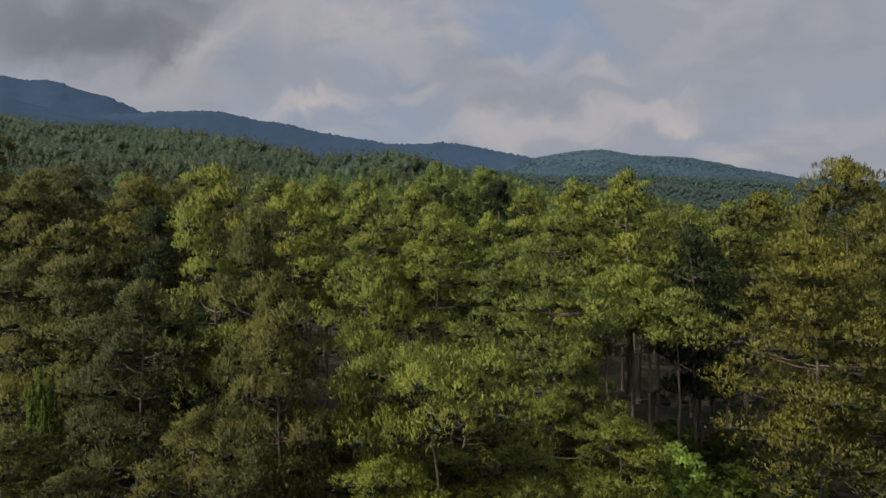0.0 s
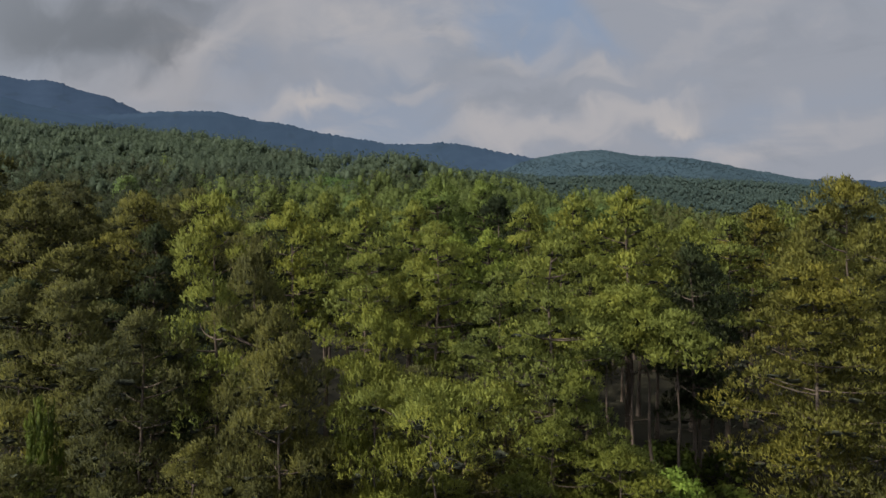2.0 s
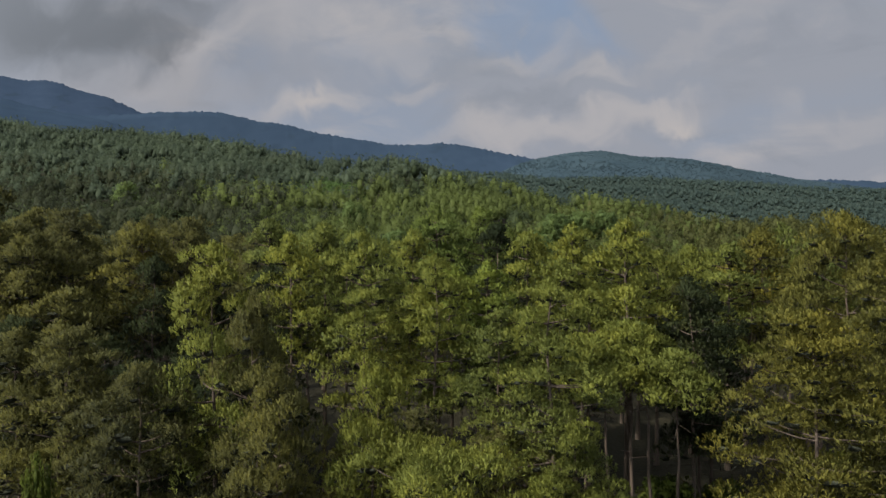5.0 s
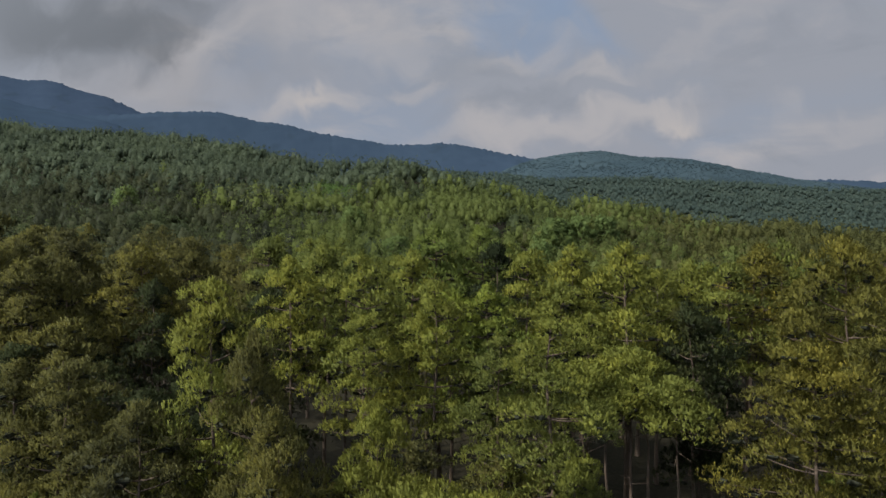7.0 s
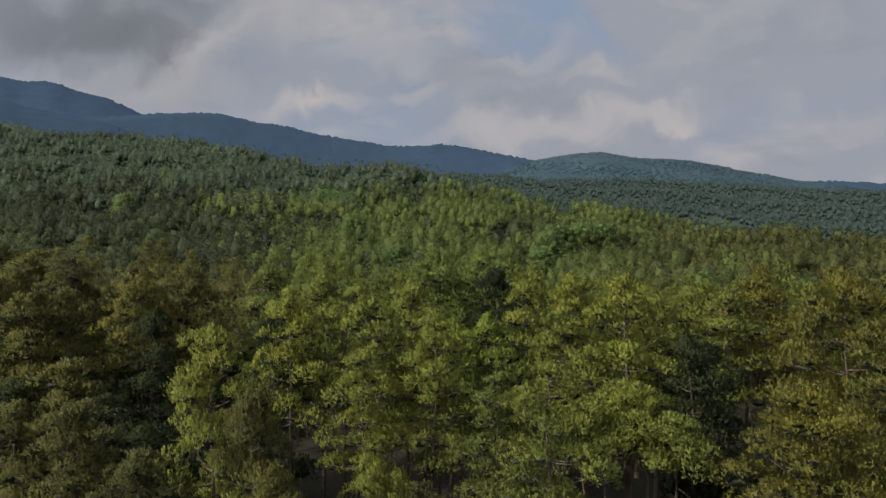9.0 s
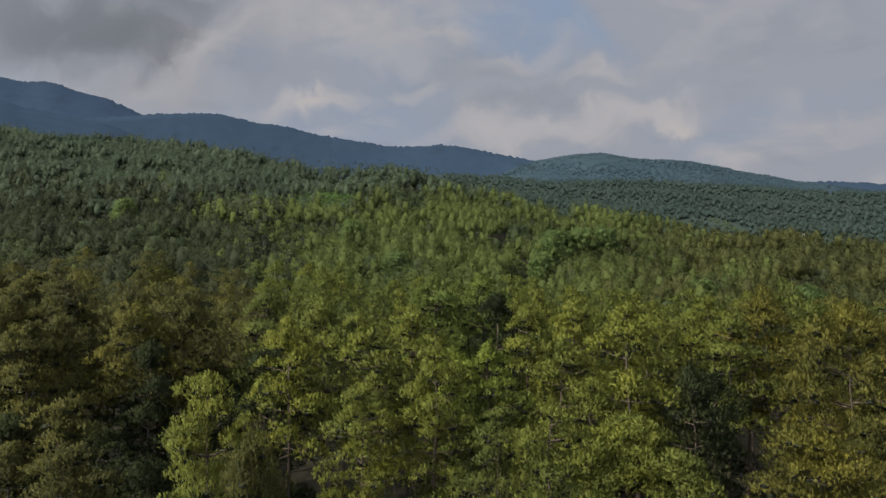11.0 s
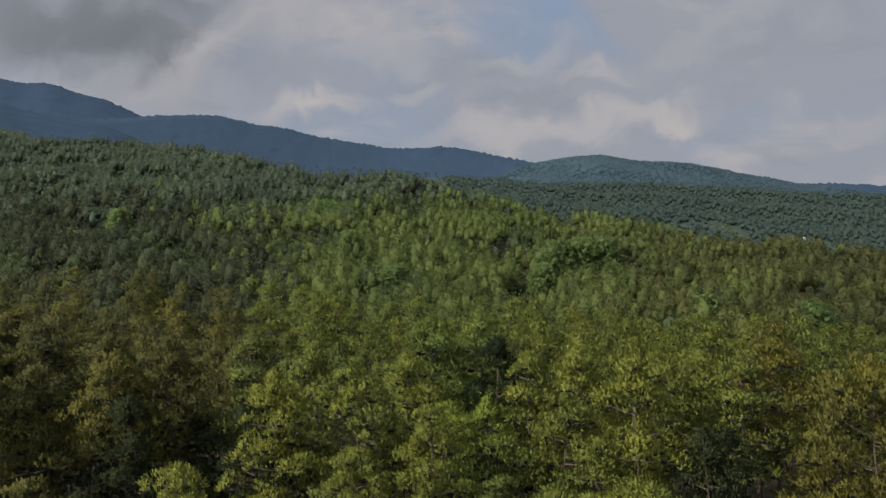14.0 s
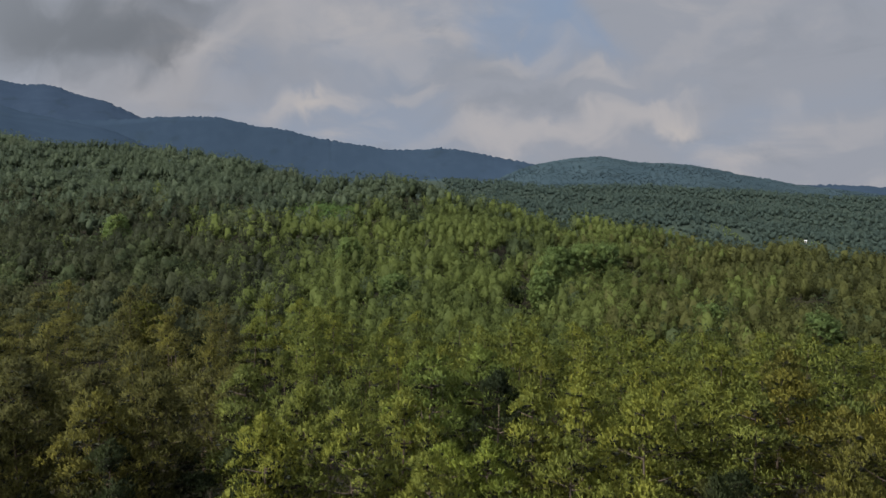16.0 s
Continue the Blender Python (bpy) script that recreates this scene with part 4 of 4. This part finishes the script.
def scatter(templates, xs, ys, scales, name, mat, label, tall=(0.9, 1.15), inside=None):
    zs = ground_z(xs, ys) - 0.2
    vs, fs, ns, flags, tones, at = [], [], [], [], [], 0
    pick = rng.integers(len(templates), size=len(xs))
    for q, (v, f, nr_, solid) in enumerate(templates):
        k = np.flatnonzero(pick == q)
        if not len(k):
            continue
        a = rng.uniform(0, 6.28, len(k))
        ca, sa = np.cos(a)[:, None], np.sin(a)[:, None]
        s = scales[k][:, None]
        h = s * rng.uniform(*tall, (len(k), 1))
        p = np.stack([(v[:, 0] * ca - v[:, 1] * sa) * s + xs[k][:, None], (v[:, 0] * sa + v[:, 1] * ca) * s + ys[k][:, None], v[:, 2] * h + zs[k][:, None]], -1)
        vs.append(p.reshape(-1, 3))
        ns.append(np.stack([nr_[:, 0] * ca - nr_[:, 1] * sa, nr_[:, 0] * sa + nr_[:, 1] * ca, np.broadcast_to(nr_[:, 2], (len(k), len(nr_)))], -1).reshape(-1, 3))
        fs.append((f[None] + (np.arange(len(k)) * len(v))[:, None, None] + at).reshape(-1, 3))
        tones.append(np.repeat(rng.random(len(k)), len(v)))
        flags.append(np.tile(np.arange(len(f)) < solid, len(k)))
        at += len(k) * len(v)
    ob = new(name, mesh_of(name, np.concatenate(vs), np.concatenate(fs), mat, True, np.concatenate(ns)))
    ob.data.attributes.new("tone", "FLOAT", "POINT").data.foreach_set("value", np.concatenate(tones).astype(np.float32))
    ob.data.materials.append(inside or TWIG_SHADE)
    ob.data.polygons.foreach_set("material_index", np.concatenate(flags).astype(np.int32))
    return tagged(ob, label, "woods", kind="stuff")


def spread(y0, y1, step, half=0.74):
    """Places about step apart, thrown off the grid, over a wedge of the land."""
    ys = np.arange(y0, y1, step)
    xs = np.arange(-half * y1, half * y1, step)
    X, Y = np.meshgrid(xs, ys)
    X = X + rng.uniform(-0.8, 0.8, X.shape) * step
    Y = Y + rng.uniform(-0.8, 0.8, Y.shape) * step
    keep = np.abs(X) < half * Y
    return X[keep], Y[keep]


def crest_of(x, y):
    return np.interp(784 + F * x / y, cx_, cd_)


CLEARING = (-60.0, 345.0)
near_block = [tree_block(100 + q, 16.0, 3.0, 0.46, 25, 9, 0.58, 0.30, point=(1.4, 1.8, 2.4)[q % 3], even=0.8, swell=0.27) for q in range(9)]
near_broad = [tree_block(110 + q, 13.0, 3.9, 0.36, 30, 10, 0.50, 0.40, point=3.0, droop=0.3) for q in range(4)]
far_block = [tree_block(120 + q, 16.0, 3.0, 0.48, 15, 8, 0.74, 0.44, point=(1.4, 1.8, 2.4)[q % 3], even=0.8, swell=0.30) for q in range(9)]
far_broad = [tree_block(130 + q, 12.0, 4.0, 0.30, 16, 6, 0.82, 0.70, point=2.6, droop=0.3, swell=0.29) for q in range(5)]
dist_block = [tree_block(140 + q, 13.0, 4.8, 0.05, 8, 3, 1.7, 1.4, point=1.8, even=2.0, swell=0.3) for q in range(6)]


def patchy(x, y, size, seed):
    """Soft patches over the land, 0 to 1."""
    return np.array([0.5 + 0.5 * noise.noise(Vector((a / size + seed, b / size, seed * 1.7))) for a, b in zip(x, y)])


def sizes_for(x, y, lo, hi):
    return lo + (hi - lo) * np.clip(0.65 * rng.random(len(x)) + 1.2 * patchy(x, y, 13.0, 4.2) - 0.42, 0, 1)


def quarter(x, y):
    """The stands of the slope by bearing, for the lens tint in their colour: 0 brown, 1 green, 2 olive, with ragged
    borders.
    """
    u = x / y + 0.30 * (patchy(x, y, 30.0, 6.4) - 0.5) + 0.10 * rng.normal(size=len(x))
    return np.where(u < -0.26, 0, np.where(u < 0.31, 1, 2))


X, Y = spread(118, 235, 4.1)
gap = patchy(X, Y, 9.0, 7.7) > 0.70
X, Y = X[~gap], Y[~gap]
hollow = np.min([(X - a) ** 2 + (Y - b) ** 2 for a, b, _, _ in BIG_PLACES], 0) < 36
hollow |= ((X - 29) / 9) ** 2 + ((Y - 204) / 20) ** 2 < 1   # an open hollow before the large trees
X, Y = X[~hollow], Y[~hollow]
broad = patchy(X, Y, 17.0, 9.1) > 0.61
side = quarter(X, Y)
for k, (name, mat, label) in enumerate((("slope_woods_brown", WOODS_LENS_BROWN, "dense pine woods on the slope, dulled brown for lens shading"), ("slope_woods", WOODS, "dense green pine woods on the slope behind the front stand"),
                                        ("slope_woods_olive", WOODS_LENS_OLIVE, "dense pine woods on the slope above the valley, tinted olive for lens shading"))):
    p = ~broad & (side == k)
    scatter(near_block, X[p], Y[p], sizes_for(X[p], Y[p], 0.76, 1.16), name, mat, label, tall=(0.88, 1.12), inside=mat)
broad &= rng.random(len(X)) < 0.5
scatter(near_broad, X[broad], Y[broad], sizes_for(X[broad], Y[broad], 0.8, 1.25), "broadleaf_woods", BROADWOOD, "rounded dark broadleaf trees among the slope pines", inside=BROADWOOD)
X, Y = spread(235, 660, 4.5)
keep = (Y < crest_of(X, Y) + 20) & ((Y < 350) | (rng.random(len(X)) < 0.78)) & (((X - CLEARING[0]) / 20) ** 2 + ((Y - CLEARING[1]) / 26) ** 2 > 1)
keep &= patchy(X, Y, 11.0, 3.9) < 0.71
keep &= np.min([(X - a) ** 2 + (Y - b) ** 2 for a, b, _, _ in BIG_PLACES], 0) > 45
X, Y = X[keep], Y[keep]
leafy_share = patchy(X, Y, 26.0, 2.3) + 0.20 * (Y > 360) - 0.10 * (X > 0)
broad = leafy_share > 0.59
thin = rng.random(len(X)) < 0.55
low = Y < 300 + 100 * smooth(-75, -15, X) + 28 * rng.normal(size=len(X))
side = quarter(X, Y)
for sel, kind, name, mat, label in ((low & ~broad & (side == 0), far_block, "hillside_woods_brown", WOODS_LENS_BROWN, "pine woods on the hillside, dulled brown for lens shading"),
                                    (low & ~broad & (side == 1), far_block, "hillside_woods", WOODS, "green pine woods on the hillside"),
                                    (low & ~broad & (side == 2), far_block, "hillside_woods_olive", WOODS_LENS_OLIVE, "pine woods on the hillside, tinted olive for lens shading"),
                                    (low & broad & thin, far_broad, "hillside_broadleaf", BROADWOOD, "rounded broadleaf trees on the hillside"),
                                    (~low & ~broad, far_block, "crest_woods", UPPER_HAZED, "green woods along the crest of the hill, greyed for haze"),
                                    (~low & broad & thin, far_broad, "crest_broadleaf", UPPER_HAZED, "rounded broadleaf trees along the crest")):
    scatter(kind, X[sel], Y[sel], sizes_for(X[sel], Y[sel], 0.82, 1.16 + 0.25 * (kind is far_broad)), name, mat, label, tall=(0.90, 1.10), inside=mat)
a, q = rng.uniform(0, 6.28, 260), np.sqrt(rng.random(260))
X, Y = CLEARING[0] + 20 * q * np.cos(a), CLEARING[1] + 27 * q * np.sin(a)
scatter(far_broad, X, Y, rng.uniform(0.45, 0.75, 260), "creeper_thicket", LIGHT, "light green creepers over low trees in a gap", inside=LIGHT)
def hut(name, wide, deep, high):
    """A small house with a gabled roof; the door and a window look down the valley."""
    thing = new(name)

    def box(label, x, y, z, a, b, c, mat, parent):
        v = np.array([(x + i * a / 2, y + j * b / 2, z + k * c) for k in (0, 1) for j in (-1, 1) for i in (-1, 1)])
        f = np.array([(0, 2, 3, 1), (4, 5, 7, 6), (0, 1, 5, 4), (2, 6, 7, 3), (0, 4, 6, 2), (1, 3, 7, 5)])
        return part(label, mesh_of(label, v, f, mat), parent)

    box("wall", 0, 0, 0, wide, deep, high, PLASTER, thing)
    e = 0.4
    v = np.array([(sx_ * (wide / 2 + e), sy_ * (deep / 2 + e), high + 0.01 + up) for up in (0.0, 0.15) for sx_, sy_ in ((-1, -1), (1, -1), (1, 1), (-1, 1))]
                 + [(sx_ * (wide / 2 + e), 0, high + 0.9) for sx_ in (-1, 1)])
    f = [(0, 1, 5, 4), (1, 2, 6, 5), (2, 3, 7, 6), (3, 0, 4, 7), (4, 5, 9, 8), (6, 7, 8, 9), (0, 3, 2, 1), (5, 6, 9, 9), (7, 4, 8, 8)]
    part("roof", mesh_of("roof", v, np.array(f), TIN), thing)
    box("door", -wide * 0.2, -deep / 2 - 0.03, 0, 0.8, 0.06, 1.8, BARK, thing)
    box("window", wide * 0.25, -deep / 2 - 0.03, 0.9, 0.8, 0.06, 0.8, BARK, thing)
    return thing


hut_at = (416.0, 757.0)
house = tagged(hut("house", 2.2, 2.0, 2.0), "small white house with a pale tin roof in a clearing", "house")
house.matrix_basis = pose(*hut_at, float(ground_z(*hut_at)) - 0.15, 0, 0, -22)
FIELDS = ((203, 730, 26), (262, 745, 14), (405, 735, 22), (330, 760, 10))
X, Y = spread(400, 1270, 9.0)
keep = (Y > crest_of(X, Y) + 60) & ((X / Y > 0.04) | (Y > 1000)) & ((Y < 1000) | (rng.random(len(X)) < 0.7)) & (X / Y > 0.0)
for a, b, wide in FIELDS:
    keep &= ((X - a) / (wide + 8)) ** 2 + ((Y - b) / 45) ** 2 > 1
X, Y = X[keep], Y[keep]
scatter(dist_block, X, Y, sizes_for(X, Y, 0.85, 1.4), "valley_woods", VALLEY_HAZED, "woods across the valley, coloured blue-green for haze", tall=(0.45, 0.7), inside=VALLEY_HAZED)
X, Y = (np.concatenate(v) for v in zip(*((a + wide * rng.uniform(-1, 1, 60), b + 40 * rng.uniform(-1, 1, 60)) for a, b, wide in FIELDS)))
scatter(dist_block, X, Y, rng.uniform(0.25, 0.45, len(X)), "field_scrub", FIELD, "pale green scrub on small clearings in the valley", tall=(0.5, 0.8), inside=FIELD)
ridge_block = [tree_block(150 + q, 9.0, 3.8, -0.2, 5, 3, 2.0, 2.0, point=2.4, even=2.5, swell=0.3) for q in range(6)]
X, Y = spread(1480, 1812, 10.0)
keep = (X > 0.08 * Y) & (rng.random(len(X)) < 0.8)
X, Y = X[keep], Y[keep]
scatter(ridge_block, X, Y, sizes_for(X, Y, 0.8, 1.3), "hill_woods", SPUR_HAZED, "woods on the rounded hill across the valley, coloured grey-green for haze", tall=(0.32, 0.52), inside=SPUR_HAZED)
